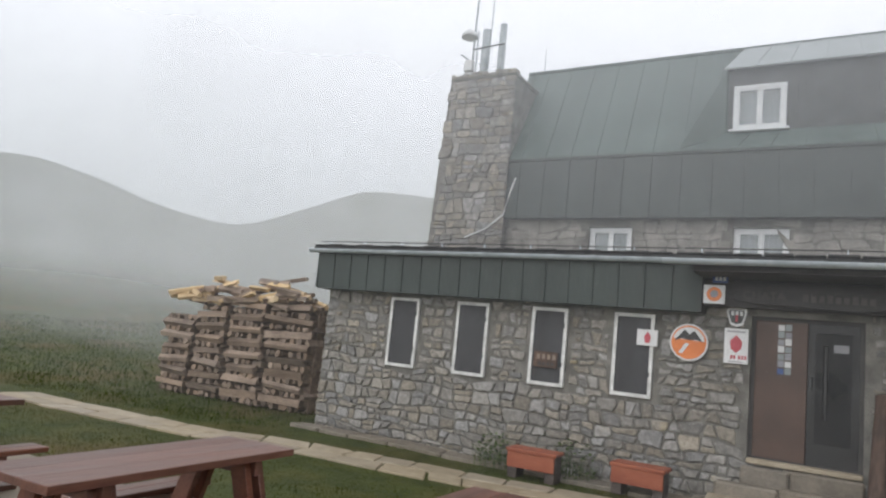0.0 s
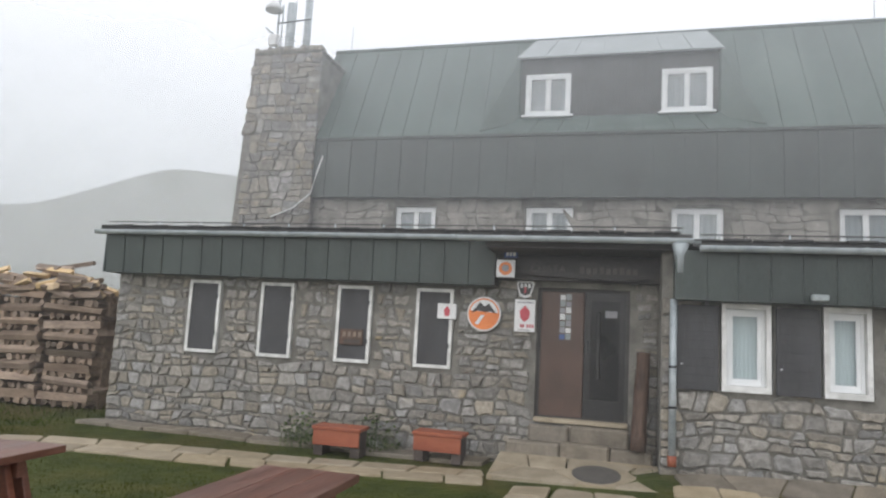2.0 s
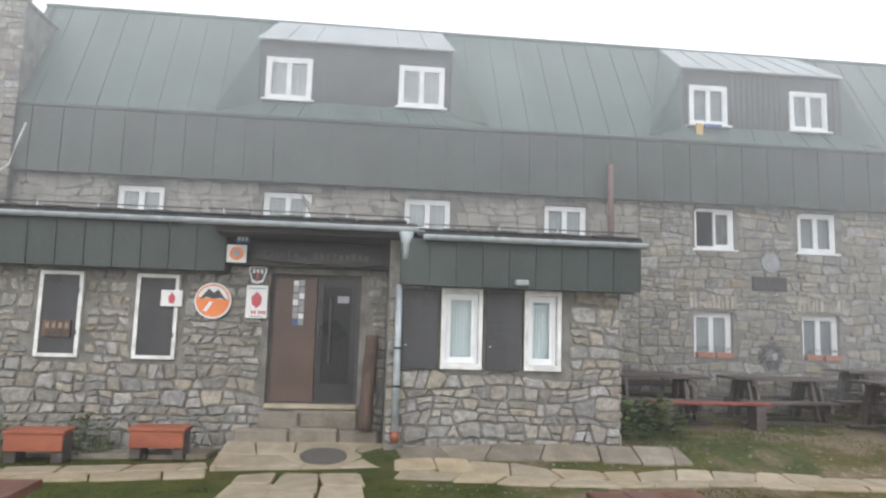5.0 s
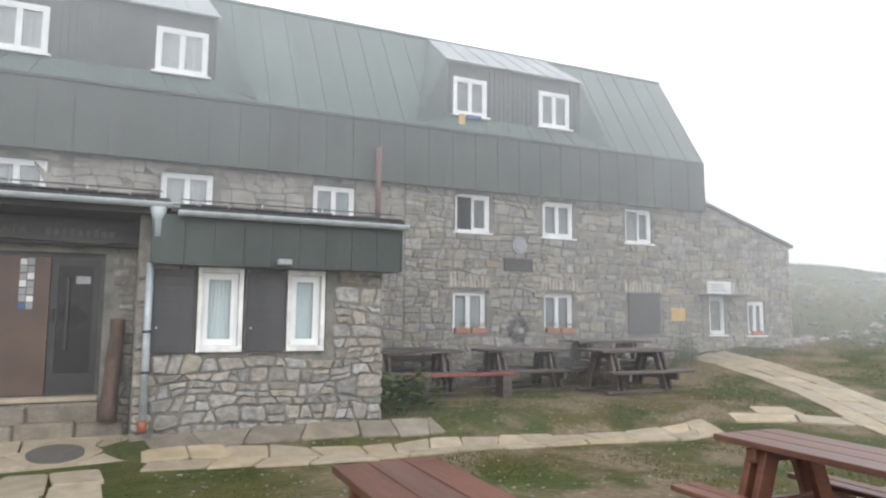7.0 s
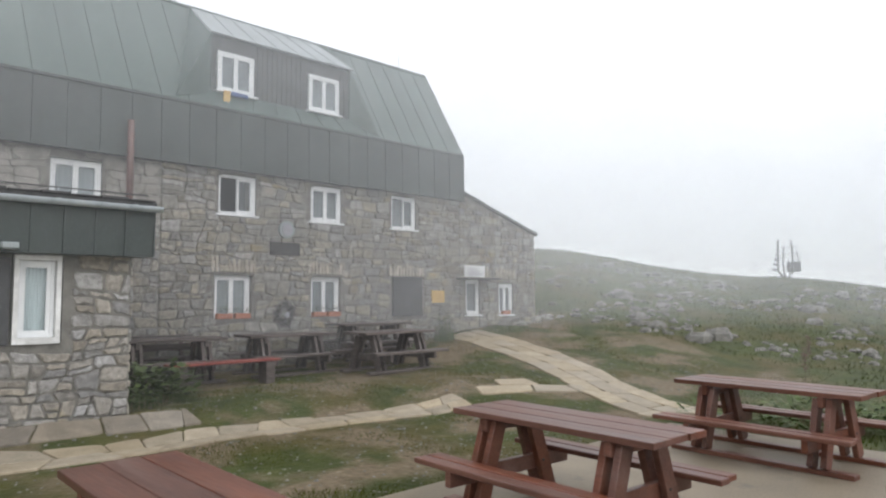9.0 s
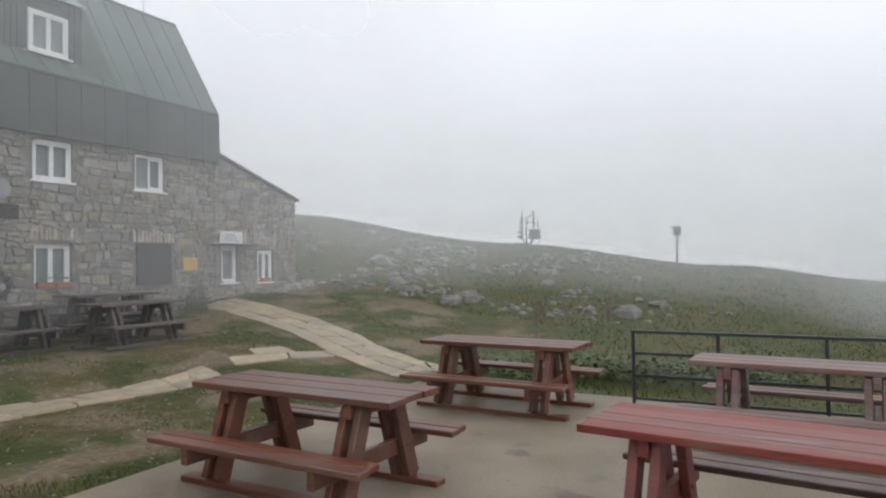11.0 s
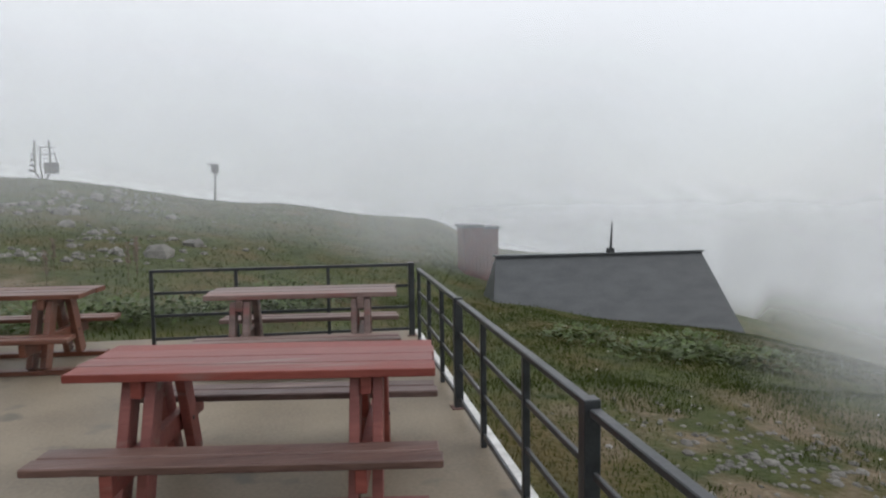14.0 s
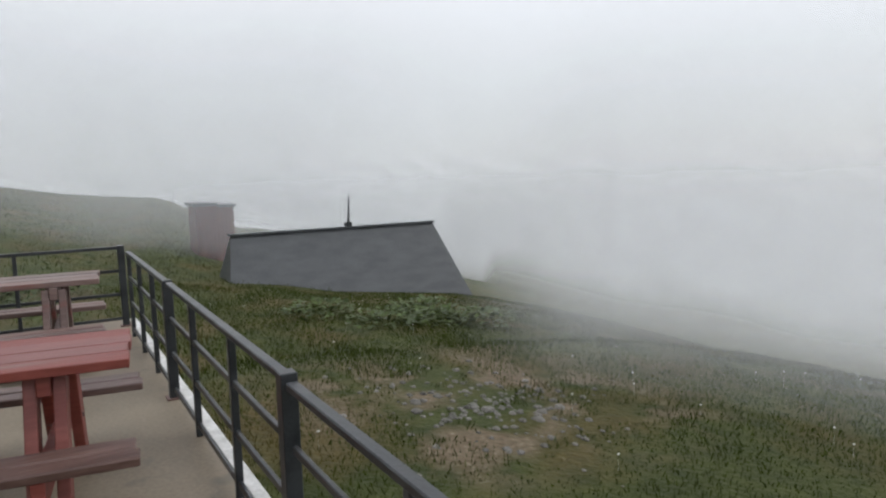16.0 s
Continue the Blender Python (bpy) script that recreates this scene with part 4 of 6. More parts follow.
part("inner_wall", boxed(-5.9, 13.45, 15.6, 15.7, 0.0, 8.0), M_ROOM_AND_REFLECTION, hut)
part("annex_inner_wall", boxed(-7.7, 3.5, 12.6, 12.7, -0.2, 3.1), M_ROOM_AND_REFLECTION, hut)

# roof: upright sheet band, steep slope, flat top
E0, E1 = (13.48, 4.45), (13.5, 5.7)
RX0, RX1 = -6.36, 13.88
TOP = (15.05, 8.3)
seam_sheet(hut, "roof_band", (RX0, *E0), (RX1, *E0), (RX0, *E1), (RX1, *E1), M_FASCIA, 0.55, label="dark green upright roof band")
part("eave_board", boxed(RX0, RX1, 13.49, W + 0.02, 4.45, 4.5), M_DARKWOOD, hut)


def slope(z):
    return E1[0] + (z - E1[1]) / (TOP[1] - E1[1]) * (TOP[0] - E1[0])


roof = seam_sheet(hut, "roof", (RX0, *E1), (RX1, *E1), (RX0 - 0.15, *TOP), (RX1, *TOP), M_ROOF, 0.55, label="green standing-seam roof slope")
part("roof_lap", boxed(RX0, RX1, 13.462, 13.5, 5.66, 5.72, bevel=0.006), M_FASCIA, roof)
part("roof_top", boxed(RX0 - 0.12, RX1, 15.05, 16.2, 8.2, 8.31), M_ROOF, hut)
part("ridge_cap", tubed([(RX0 - 0.15, 15.05, 8.31), (RX1, 15.05, 8.31)], 0.045, 8), M_ROOF, roof)
for xx in (RX0 - 0.02, RX1 - 0.06):
    bm = bmesh.new()
    prof = [E0, E1, TOP, (16.2, 8.3), (17.2, 5.7), (17.2, 4.45)]
    a, b = [bm.verts.new((xx, *p)) for p in prof], [bm.verts.new((xx + 0.08, *p)) for p in prof]
    bm.faces.new(a), bm.faces.new(b[::-1])
    for k in range(len(prof)):
        bm.faces.new((a[k - 1], b[k - 1], b[k], a[k]))
    bmesh.ops.recalc_face_normals(bm, faces=bm.faces[:])
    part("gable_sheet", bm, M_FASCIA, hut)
bm = bmesh.new()
vs = [bm.verts.new(v) for v in ((RX0, 16.2, 8.3), (RX1, 16.2, 8.3), (RX1, 17.3, 4.45), (RX0, 17.3, 4.45), (RX0, 16.2, 8.25), (RX1, 16.2, 8.25), (RX1, 17.25, 4.45), (RX0, 17.25, 4.45))]
for f in ((0, 1, 2, 3), (7, 6, 5, 4), (0, 4, 5, 1), (1, 5, 6, 2), (2, 6, 7, 3), (3, 7, 4, 0)):
    bm.faces.new([vs[i] for i in f])
part("roof_back", bm, M_ROOF, hut)


def dormer(x0, x1, wins, towel=False):
    """A wide shed dormer: dark front with two windows, flared cheeks and a pale sheet roof."""
    yf, zb, zt = 13.70, 6.02, 7.3
    d = part("dormer", wall_grid(x0, x1, zb, zt, yf + 0.05, yf + 0.14, [(a, b, 6.13, 6.98) for a, b in wins]), M_DORMER, hut, "wide dark dormer with two white windows")
    for k in range(int((x1 - x0) / 0.12)):
        xx = x0 + k * 0.12
        if not any(a - 0.14 < xx < b + 0.02 for a, b in wins):
            part("board", boxed(xx + 0.004, xx + 0.112, yf + 0.03, yf + 0.052, 6.05, 7.28, bevel=0.003), M_DORMER, d)
    seam_sheet(d, "apron", (x0 - 0.3, 13.47, 5.72), (x1 + 0.3, 13.47, 5.72), (x0, yf, zb + 0.08), (x1, yf, zb + 0.08), M_ROOF, 0.55)
    seam_sheet(d, "dormer_roof", (x0 - 0.05, yf - 0.12, zt), (x1 + 0.05, yf - 0.12, zt), (x0 + 0.12, 15.06, 8.33), (x1 - 0.12, 15.06, 8.33), M_GREYMETAL, 0.55, label="pale grey sheet dormer roof")
    for s, xe in ((-1, x0), (1, x1)):
        bm = bmesh.new()
        P = [(xe, yf, zb), (xe, yf - 0.05, zt), (xe - s * 0.12, 15.05, 8.32), (xe + s * 0.75, slope(5.8) - 0.04, 5.8)]
        vs = [bm.verts.new(p) for p in P] + [bm.verts.new((p[0] - s * 0.03, p[1] + 0.03, p[2])) for p in P]
        for f in ((0, 1, 2, 3), (7, 6, 5, 4), (0, 4, 5, 1), (1, 5, 6, 2), (2, 6, 7, 3), (3, 7, 4, 0)):
            bm.faces.new([vs[i] for i in f])
        bmesh.ops.recalc_face_normals(bm, faces=bm.faces[:])
        part("cheek", bm, M_ROOF, d)
    for a, b in wins:
        window(hut, a, b, 6.13, 6.98, yf, curtain_or_reflection=M_ROOM_AND_REFLECTION)
    return d


dormer(-1.83, 1.92, [(-1.70, -0.82), (0.88, 1.78)])
dormer(6.7, 10.2, [(6.87, 7.69), (9.07, 9.9)])

# lean-to wing at the east end
def wing_top(x):
    return 4.72 + (x - 13.85) * (3.72 - 4.72) / (17.1 - 13.85)


wh = [(14.12, 14.68, 1.34, 2.3), (15.47, 16.1, 1.32, 2.2)]
wing = part("wing_wall", wall_grid(13.85, 17.1, -0.3, 4.7, W, W + 0.4, wh, top=wing_top), M_MORTAR, hut, "stone wall of the lean-to wing")
polys = [[(x, min(z, wing_top(x) - 0.02)) for x, z in p] for p in courses(13.85, 17.1, 0.2, 4.7, rng) if max(z - wing_top(x) for x, z in p) < 0.1]
lay_stones(wing, outside(polys, wh, 0.05), W - 0.002, M_STONE_B, rng, 40, joint=0.022, proud=0.03)
part("wing_side", boxed(16.7, 17.1, W + 0.4, 17.0, -0.3, 3.6), M_STONE_B, hut)
bm = bmesh.new()
prism(bm, [(13.85, 4.72), (17.2, 3.69), (17.2, 3.77), (13.85, 4.80)], W - 0.08, 17.2)
part("wing_roof", bm, M_SHINGLE, hut)
window(hut, *wh[0], W + 0.05, leaves=1, curtain_or_reflection=M_ROOM_AND_REFLECTION)
wv = window(hut, *wh[1], W + 0.05, leaves=2, curtain_or_reflection=M_ROOM_AND_REFLECTION)
part("planter", boxed(15.6, 15.95, W - 0.06, W + 0.04, 1.32, 1.43, bevel=0.006), M_TERRACOTTA, wv)
part("door_canopy", boxed(13.75, 15.05, W - 0.5, W, 2.3, 2.35, bevel=0.006), M_DARKWOOD, hut)

plinth = part("plinth", prismed([(14.9, 0.2), (17.05, 0.2), (16.9, 1.12), (16.2, 1.3), (15.5, 1.18), (15.0, 0.8)], W - 0.42, W - 0.04), M_MORTAR, hut, "rough stone plinth at the wing corner")
lay_stones(plinth, [p for p in courses(14.9, 17.0, 0.25, 1.24, rng, 0.13, 0.26, 0.16, 0.4) if max(z for x, z in p) < 0.85 + 0.4 * smooth(15.0, 15.8, p[0][0])], W - 0.422, M_STONE_B, rng, 40, joint=0.024, proud=0.05)

# chimney stack beside the west gable
ch = part("chimney", bmesh.new(), M_MORTAR, hut, "broad rubble stone chimney")
bm = bmesh.new()
chim_prof = [(-8.02, -0.3), (-6.1, -0.3), (-6.1, 7.62), (-7.68, 7.62), (-7.8, 5.5)]
prism(bm, chim_prof, 13.42, 15.2)
bm.to_mesh(ch.data)
bm.free()


def in_chim(p):
    return all(-8.06 + 0.036 * max(0, z) <= x <= -6.02 for x, z in p)


lay_stones(ch, [p for p in courses(-8.1, -6.05, 3.2, 7.6, rng, 0.13, 0.27, 0.16, 0.42) if in_chim(p)], 13.418, M_STONE, rng, 120, joint=0.012, proud=0.032)
part("chimney_cap", boxed(-7.68, -6.05, 13.38, 15.25, 7.6, 7.68, bevel=0.02), M_MORTAR, ch)
for k in range(16):
    x = -7.66 + k * 0.1
    part("cap_stone", boxed(x, x + 0.09 + 0.03 * rng.random(), 13.36, 13.6, 7.64, 7.7 + 0.09 * rng.random(), bevel=0.015), M_STONE_B, ch)
# flue pipes, antenna mast with dish and boxes
part("flue_pipe", tubed([(-7.31, 14.2, 7.60), (-7.31, 14.2, 9.17)], 0.105, 14), M_ZINC, ch, "tall steel flue pipe")
part("flue_pipe", tubed([(-6.88, 14.2, 7.60), (-6.88, 14.2, 9.24)], 0.085, 14), M_ZINC, ch, "tall steel flue pipe")
part("pipe_brace", beamed((-7.61, 14.1, 8.67), (-6.76, 14.1, 8.72), 0.03, 0.03), M_RAIL, ch)
part("pipe_brace", beamed((-7.66, 14.1, 7.87), (-6.81, 14.1, 7.92), 0.03, 0.03), M_RAIL, ch)
ant = part("antenna_mast", tubed([(-7.58, 14.1, 7.60), (-7.58, 14.1, 9.42), (-7.56, 14.1, 10.02)], 0.025, 8), M_ZINC, ch, "antenna mast with a dish")
part("antenna_mast", tubed([(-7.48, 14.1, 7.60), (-7.48, 14.1, 9.12)], 0.018, 6), M_ZINC, ch)
part("rod_antenna", tubed([(-7.09, 14.0, 7.82), (-7.09, 14.0, 10.32)], 0.012, 6), M_ZINC, ch)
part("dish", tubed([(-7.66, 14.0, 8.94), (-7.66, 14.0, 9.02), (-7.66, 14.0, 9.12), (-7.66, 14.0, 9.17)], [0.2, 0.19, 0.1, 0.03], 14), M_SIGNWHITE, ant, "white antenna dish")
part("junction_box", boxed(-7.72, -7.5, 13.95, 14.08, 8.1, 8.36, bevel=0.01), M_SIGNWHITE, ant)
part("arm", beamed((-7.84, 14.0, 8.54), (-7.61, 14.0, 8.36), 0.04, 0.04), M_ZINC, ant)
for xx in (-6.15, 4.9, 12.9):
    part("lightning_rod", tubed([(xx, 15.1, 8.25), (xx, 15.1, 8.95)], [0.014, 0.006], 6), M_ZINC, hut)
part("stove_pipe", tubed([(5.07, 13.36, 3.4), (5.07, 13.36, 5.1)], 0.06, 10), M_RUST, hut, "rusty red stove pipe up the wall")
# cable with frayed wraps on the chimney's corner
part("cable", tubed([(-5.85, 13.4, 5.3), (-5.95, 13.36, 4.9), (-6.05, 13.36, 4.5), (-6.4, 13.34, 4.2), (-6.9, 13.34, 4.0)], 0.018, 6), M_OLDWHITE, hut)

# signs on the wall
def sign(name, label, x0, x1, z0, z1, y, m=M_SIGNWHITE):
    return tagged(link(name, boxed(x0, x1, y - 0.03, y, z0, z1, bevel=0.004), m), label, "sign")


def round_sign():
    s = tagged(link("round_sign", prismed(disc_poly(-1.71, 2.09, 0.255), A - 0.075, A - 0.035), M_SIGNWHITE), "round orange club sign with black mountain on stone wall", "sign")
    part("orange_field", prismed(disc_poly(-1.71, 2.09, 0.232), A - 0.081, A - 0.0755), M_ORANGE, s)
    part("white_sky", prismed([p for p in disc_poly(-1.71, 2.09, 0.21, 24, 0.1, math.pi - 0.1)], A - 0.086, A - 0.0815), M_SIGNWHITE, s)
    part("black_mountain", prismed([(-1.9, 2.1), (-1.77, 2.26), (-1.7, 2.2), (-1.64, 2.25), (-1.52, 2.1), (-1.6, 2.13), (-1.7, 2.12), (-1.8, 2.14)], A - 0.091, A - 0.0865), M_BLACK, s)
    part("emblem_bar", prismed([(-1.84, 1.94), (-1.79, 1.93), (-1.7, 2.07), (-1.75, 2.08)], A - 0.087, A - 0.0815), M_SIGNWHITE, s)


round_sign()
sw = sign("notice_sign", "white rescue notice with crimson emblem beside the door", -1.255, -0.955, 1.86, 2.33, A - 0.035)
part("emblem", prismed([(-1.18, 2.16), (-1.105, 2.24), (-1.03, 2.16), (-1.04, 2.06), (-1.105, 2.0), (-1.17, 2.06)], A - 0.07, A - 0.0655), M_REDSIGN, sw)
part("text_bar", boxed(-1.22, -0.99, A - 0.069, A - 0.0655, 2.275, 2.295), M_GREYSIGN, sw)
for k in range(5):
    part("number_bar", boxed(-1.17 + k * 0.038 + (0.02 if k > 1 else 0), -1.145 + k * 0.038 + (0.02 if k > 1 else 0), A - 0.069, A - 0.0655, 1.92, 1.97), M_REDSIGN, sw)
part("text_bar", boxed(-1.19, -1.02, A - 0.069, A - 0.0655, 1.88, 1.893), M_GREYSIGN, sw)
bd = tagged(link("rescue_badge", prismed([(-1.22, 2.6), (-1.0, 2.6), (-0.98, 2.55), (-1.03, 2.38), (-1.11, 2.35), (-1.19, 2.38), (-1.24, 2.55)], A - 0.07, A - 0.035), M_SIGNWHITE), "white and black rescue badge on the wall", "sign")
part("dark_field", prismed([(-1.2, 2.575), (-1.02, 2.575), (-1.005, 2.54), (-1.045, 2.41), (-1.11, 2.385), (-1.175, 2.41), (-1.215, 2.54)], A - 0.075, A - 0.0705), M_BLACK, bd)
part("red_cross", boxed(-1.125, -1.095, A - 0.08, A - 0.0755, 2.42, 2.51), M_REDSIGN, bd)
for k in range(3):
    part("white_bar", boxed(-1.18 + k * 0.055, -1.145 + k * 0.055, A - 0.08, A - 0.0755, 2.5 + 0.01 * (k == 1), 2.56), M_SIGNWHITE, bd)
s2 = sign("square_sign", "white square sign with orange emblem near the door", -1.50, -1.23, 2.62, 2.87, A - 0.34)
part("emblem", prismed(disc_poly(-1.365, 2.745, 0.095), A - 0.376, A - 0.3705), M_ORANGE, s2)
part("emblem_centre", prismed(disc_poly(-1.365, 2.75, 0.05), A - 0.381, A - 0.3765), M_GREYSIGN, s2)
s3 = sign("number_plate", "small blue enamel plate under the eave", -1.39, -1.2, 2.9, 3.03, A - 0.34, M_BLUE)
for k in range(3):
    part("number_bar", boxed(-1.36 + k * 0.05, -1.325 + k * 0.05, A - 0.374, A - 0.3705, 2.93, 3.0), M_SIGNWHITE, s3)
s4 = sign("window_sign", "small white sign with crimson emblem on the shutter", -2.42, -2.13, 1.99, 2.22, A - 0.06)
part("emblem", prismed([(-2.32, 2.12), (-2.27, 2.19), (-2.22, 2.12), (-2.24, 2.03), (-2.30, 2.03)], A - 0.096, A - 0.0905), M_REDSIGN, s4)
s5 = sign("wooden_plaque", "small carved brown plaque on a shuttered window", -3.98, -3.6, 1.52, 1.76, A - 0.05, M_POST)
for k in range(4):
    part("letter_bar", boxed(-3.93 + k * 0.085, -3.88 + k * 0.085, A - 0.085, A - 0.0805, 1.64, 1.72), M_LOG, s5)
    part("letter_bar", boxed(-3.9 + k * 0.07, -3.86 + k * 0.07, A - 0.085, A - 0.0805, 1.55, 1.6), M_DARKWOOD, s5)
nb = tagged(link("name_board", prismed([(-1.16, 2.84), (-1.0, 2.9), (-0.5, 2.88), (0.1, 2.89), (0.58, 2.82), (0.62, 2.66), (0.3, 2.62), (-0.3, 2.64), (-0.9, 2.66), (-1.13, 2.7)], A - 0.29, A - 0.22), M_DARKWOOD), "dark carved wooden name board over the entrance", "sign")


def text_mesh(body, size, place, material, parent):
    cu = bpy.data.curves.new("lettering", "FONT")
    cu.body, cu.size, cu.extrude, cu.align_x = body, size, 0.004, "LEFT"
    tmp = new("lettering", cu)
    bpy.context.view_layer.update()
    me = bpy.data.meshes.new_from_object(tmp.evaluated_get(bpy.context.evaluated_depsgraph_get()))
    bpy.data.objects.remove(tmp)
    me.materials.clear()
    me.materials.append(material)
    ob = new("lettering", me)
    ob.parent = parent
    ob.matrix_basis = Matrix.Translation(place) @ Matrix.Rotation(radians(90), 4, "X")
    return ob


M_CARVED = mat("greyed_carved_letters", (0.075, 0.07, 0.062), (0.12, 0.112, 0.1), 8, 0.7, 0.1, 40)
text_mesh("CHATA", 0.15, (-1.02, A - 0.296, 2.715), M_CARVED, nb)
for k in range(9):
    part("letter_bar", boxed(-0.32 + k * 0.09, -0.26 + k * 0.09, A - 0.297, A - 0.2905, 2.71, 2.79 + 0.02 * (k % 3 == 0)), M_CARVED, nb)
s6 = sign("white_sign", "white sign board over the wing door", 14.02, 14.83, 2.38, 2.7, W - 0.04)
for k in range(3):
    part("text_bar", boxed(14.12, 14.72 - 0.1 * k, W - 0.075, W - 0.0705, 2.45 + k * 0.07, 2.475 + k * 0.07), M_GREYSIGN, s6)
s7 = sign("yellow_board", "yellow wooden notice board on the stone wall", 12.81, 13.26, 1.68, 2.0, W - 0.03, M_YELLOW)
part("paper", boxed(12.86, 13.02, W - 0.064, W - 0.0605, 1.72, 1.95), M_YELLOW, s7)
part("paper", boxed(13.06, 13.21, W - 0.064, W - 0.0605, 1.74, 1.95), M_YELLOW, s7)
s8 = sign("memorial_plaque", "dark bronze memorial plaque on the main wall", 8.1, 8.83, 2.74, 3.03, W - 0.03, M_BRONZE)
for k in range(3):
    part("text_bar", boxed(8.2, 8.73, W - 0.064, W - 0.0605, 2.8 + 0.07 * k, 2.815 + 0.07 * k), M_BLACKBOARD, s8)
s9 = tagged(link("round_relief", prismed(disc_poly(8.49, 3.31, 0.19), W - 0.08, W - 0.02), M_GREYMETAL), "round pale stone relief on the main wall", "relief")
part("relief_centre", prismed(disc_poly(8.49, 3.31, 0.13), W - 0.1, W - 0.08), M_GREYSIGN, s9)
# wreath
bm = bmesh.new()
for k in range(120):
    a = rng.uniform(0, math.tau)
    rr = rng.uniform(0.13, 0.27)
    p = Vector((8.44 + rr * math.cos(a), W - rng.uniform(0.04, 0.12), 1.48 + rr * math.sin(a)))
    d = Vector((rng.uniform(-1, 1), rng.uniform(-0.6, 0.2), rng.uniform(-1, 1))).normalized() * 0.08
    s = d.cross(Vector((0, 1, 0))).normalized() * 0.02
    bm.faces.new([bm.verts.new(p - d), bm.verts.new(p + s), bm.verts.new(p + d), bm.verts.new(p - s)])
wr = tagged(link("wreath", bm, M_DARKWOOD), "dark evergreen wreath hanging on the wall", "wreath")
part("ribbon", prismed([(8.4, 1.46), (8.5, 1.52), (8.54, 1.42), (8.46, 1.36)], W - 0.15, W - 0.13), M_GREYSIGN, wr)
# towels drying on a dormer sill
tw = tagged(link("yellow_towel", boxed(6.95, 7.1, 13.57, 13.6, 5.82, 6.12, bevel=0.01), M_YELLOW), "yellow towel hanging from a dormer window sill", "towel")
bt = tagged(link("blue_cloth", boxed(7.12, 7.5, 13.56, 13.6, 6.03, 6.12, bevel=0.012), M_BLUE), "dark blue cloth drying on a window sill", "cloth")
# lamp on the east fascia
lm = tagged(link("wall_lamp", boxed(2.42, 2.6, B - 0.46, B - 0.345, 2.38, 2.46, bevel=0.015), M_GREYMETAL), "small grey bulkhead lamp on the green fascia", "lamp")


# ---- doorstep, paths ----
srng = random.Random(21)


def stone_step(label, x0, x1, y0, y1, z0, z1, pieces):
    """A step of a few worn blocks laid side by side."""
    st = thing("doorstep", label, "step")
    w = (x1 - x0) / pieces
    cut = [x0] + [x0 + w * (k + srng.uniform(-0.25, 0.25)) for k in range(1, pieces)] + [x1]
    for a, b in zip(cut, cut[1:]):
        part("step_stone", boxed(a + 0.006, b - 0.006, y0 + srng.uniform(0, 0.07), y1, z0, z1 - srng.uniform(0, 0.05), bevel=0.028), M_STEP, st)
    return st


st = stone_step("worn warm-grey doorstep stones at the entrance", -1.0, 0.4, 10.58, A + 0.06, 0.3, 0.60, 2)
part("stone_sill", boxed(-0.93, 0.37, A - 0.06, A + 0.1, 0.601, 0.668, bevel=0.012), M_FLAG, st)
stone_step("low broken stone step before the entrance", -1.27, 0.7, 10.33, 10.575, 0.05, 0.385, 3)
prng = random.Random(11)


def slab_piece(parent, poly, zs, thick, material):
    """A flagstone from a polygon in x, y lying on the ground, its rim eased."""
    cx, cy = sum(p[0] for p in poly) / len(poly), sum(p[1] for p in poly) / len(poly)
    n = len(poly)
    top, rim, low = [], [], []
    for (x, y), z in zip(poly, zs):
        q = max(0.8, 1 - 0.014 / max(0.02, math.dist((x, y), (cx, cy))))
        top.append((cx + (x - cx) * q, cy + (y - cy) * q, z))
        rim.append((x, y, z - 0.009))
        low.append((x, y, z - thick))
    V = top + rim + low
    F = [tuple(range(n))]
    for r in range(2):
        for j in range(n):
            a, b = r * n + j, r * n + (j + 1) % n
            F.append((b, a, a + n, b + n))
    return from_lists("flagstone", V, F, material, parent)


def path(name, label, line, width, rows, length, material=None, lift=0.03, skip=0.0):
    """Flagstones in rows along a line of (x, y)."""
    holder = tagged(new(name), label, "path", kind="structure")
    pts = [Vector(p) for p in line]
    segs = [(b - a).length for a, b in zip(pts, pts[1:])]
    total = sum(segs)

    def at(d):
        for a, b, s in zip(pts, pts[1:], segs):
            if d <= s:
                t = (b - a).normalized()
                return a + t * d, Vector((-t.y, t.x))
            d -= s
        t = (pts[-1] - pts[-2]).normalized()
        return pts[-1], Vector((-t.y, t.x))
    for r in range(rows):
        d = prng.uniform(0, 0.1)
        o0, o1 = -width / 2 + r * width / rows, -width / 2 + (r + 1) * width / rows
        slant = prng.uniform(-0.06, 0.06)
        while d < total - 0.1:
            L = length * prng.uniform(0.7, 1.35)
            e = min(total, d + L)
            if prng.random() >= skip:
                ns = prng.uniform(-0.09, 0.09)
                poly = []
                for dd, oo in ((d + slant, o0), (e + ns, o0), (e - ns, o1), (d - slant, o1)):
                    p, nrm = at(min(total, max(0, dd)))
                    p = p + nrm * (oo + prng.uniform(-0.045, 0.045))
                    poly.append((p.x, p.y))
                cx, cy = sum(p[0] for p in poly) / 4, sum(p[1] for p in poly) / 4
                poly = [(cx + (x - cx) * 0.96, cy + (y - cy) * 0.96) for x, y in poly]
                poly8 = []
                for j in range(4):
                    a, p, b = poly[j - 1], poly[j], poly[(j + 1) % 4]
                    c = prng.uniform(0.02, 0.1)
                    poly8 += [(p[0] + (a[0] - p[0]) * c, p[1] + (a[1] - p[1]) * c), (p[0] + (b[0] - p[0]) * c, p[1] + (b[1] - p[1]) * c)]
                slab_piece(holder, poly8, [ground_z(x, y) + lift for x, y in poly8], 0.1, material or M_FLAG)
                slant = ns
            d = e


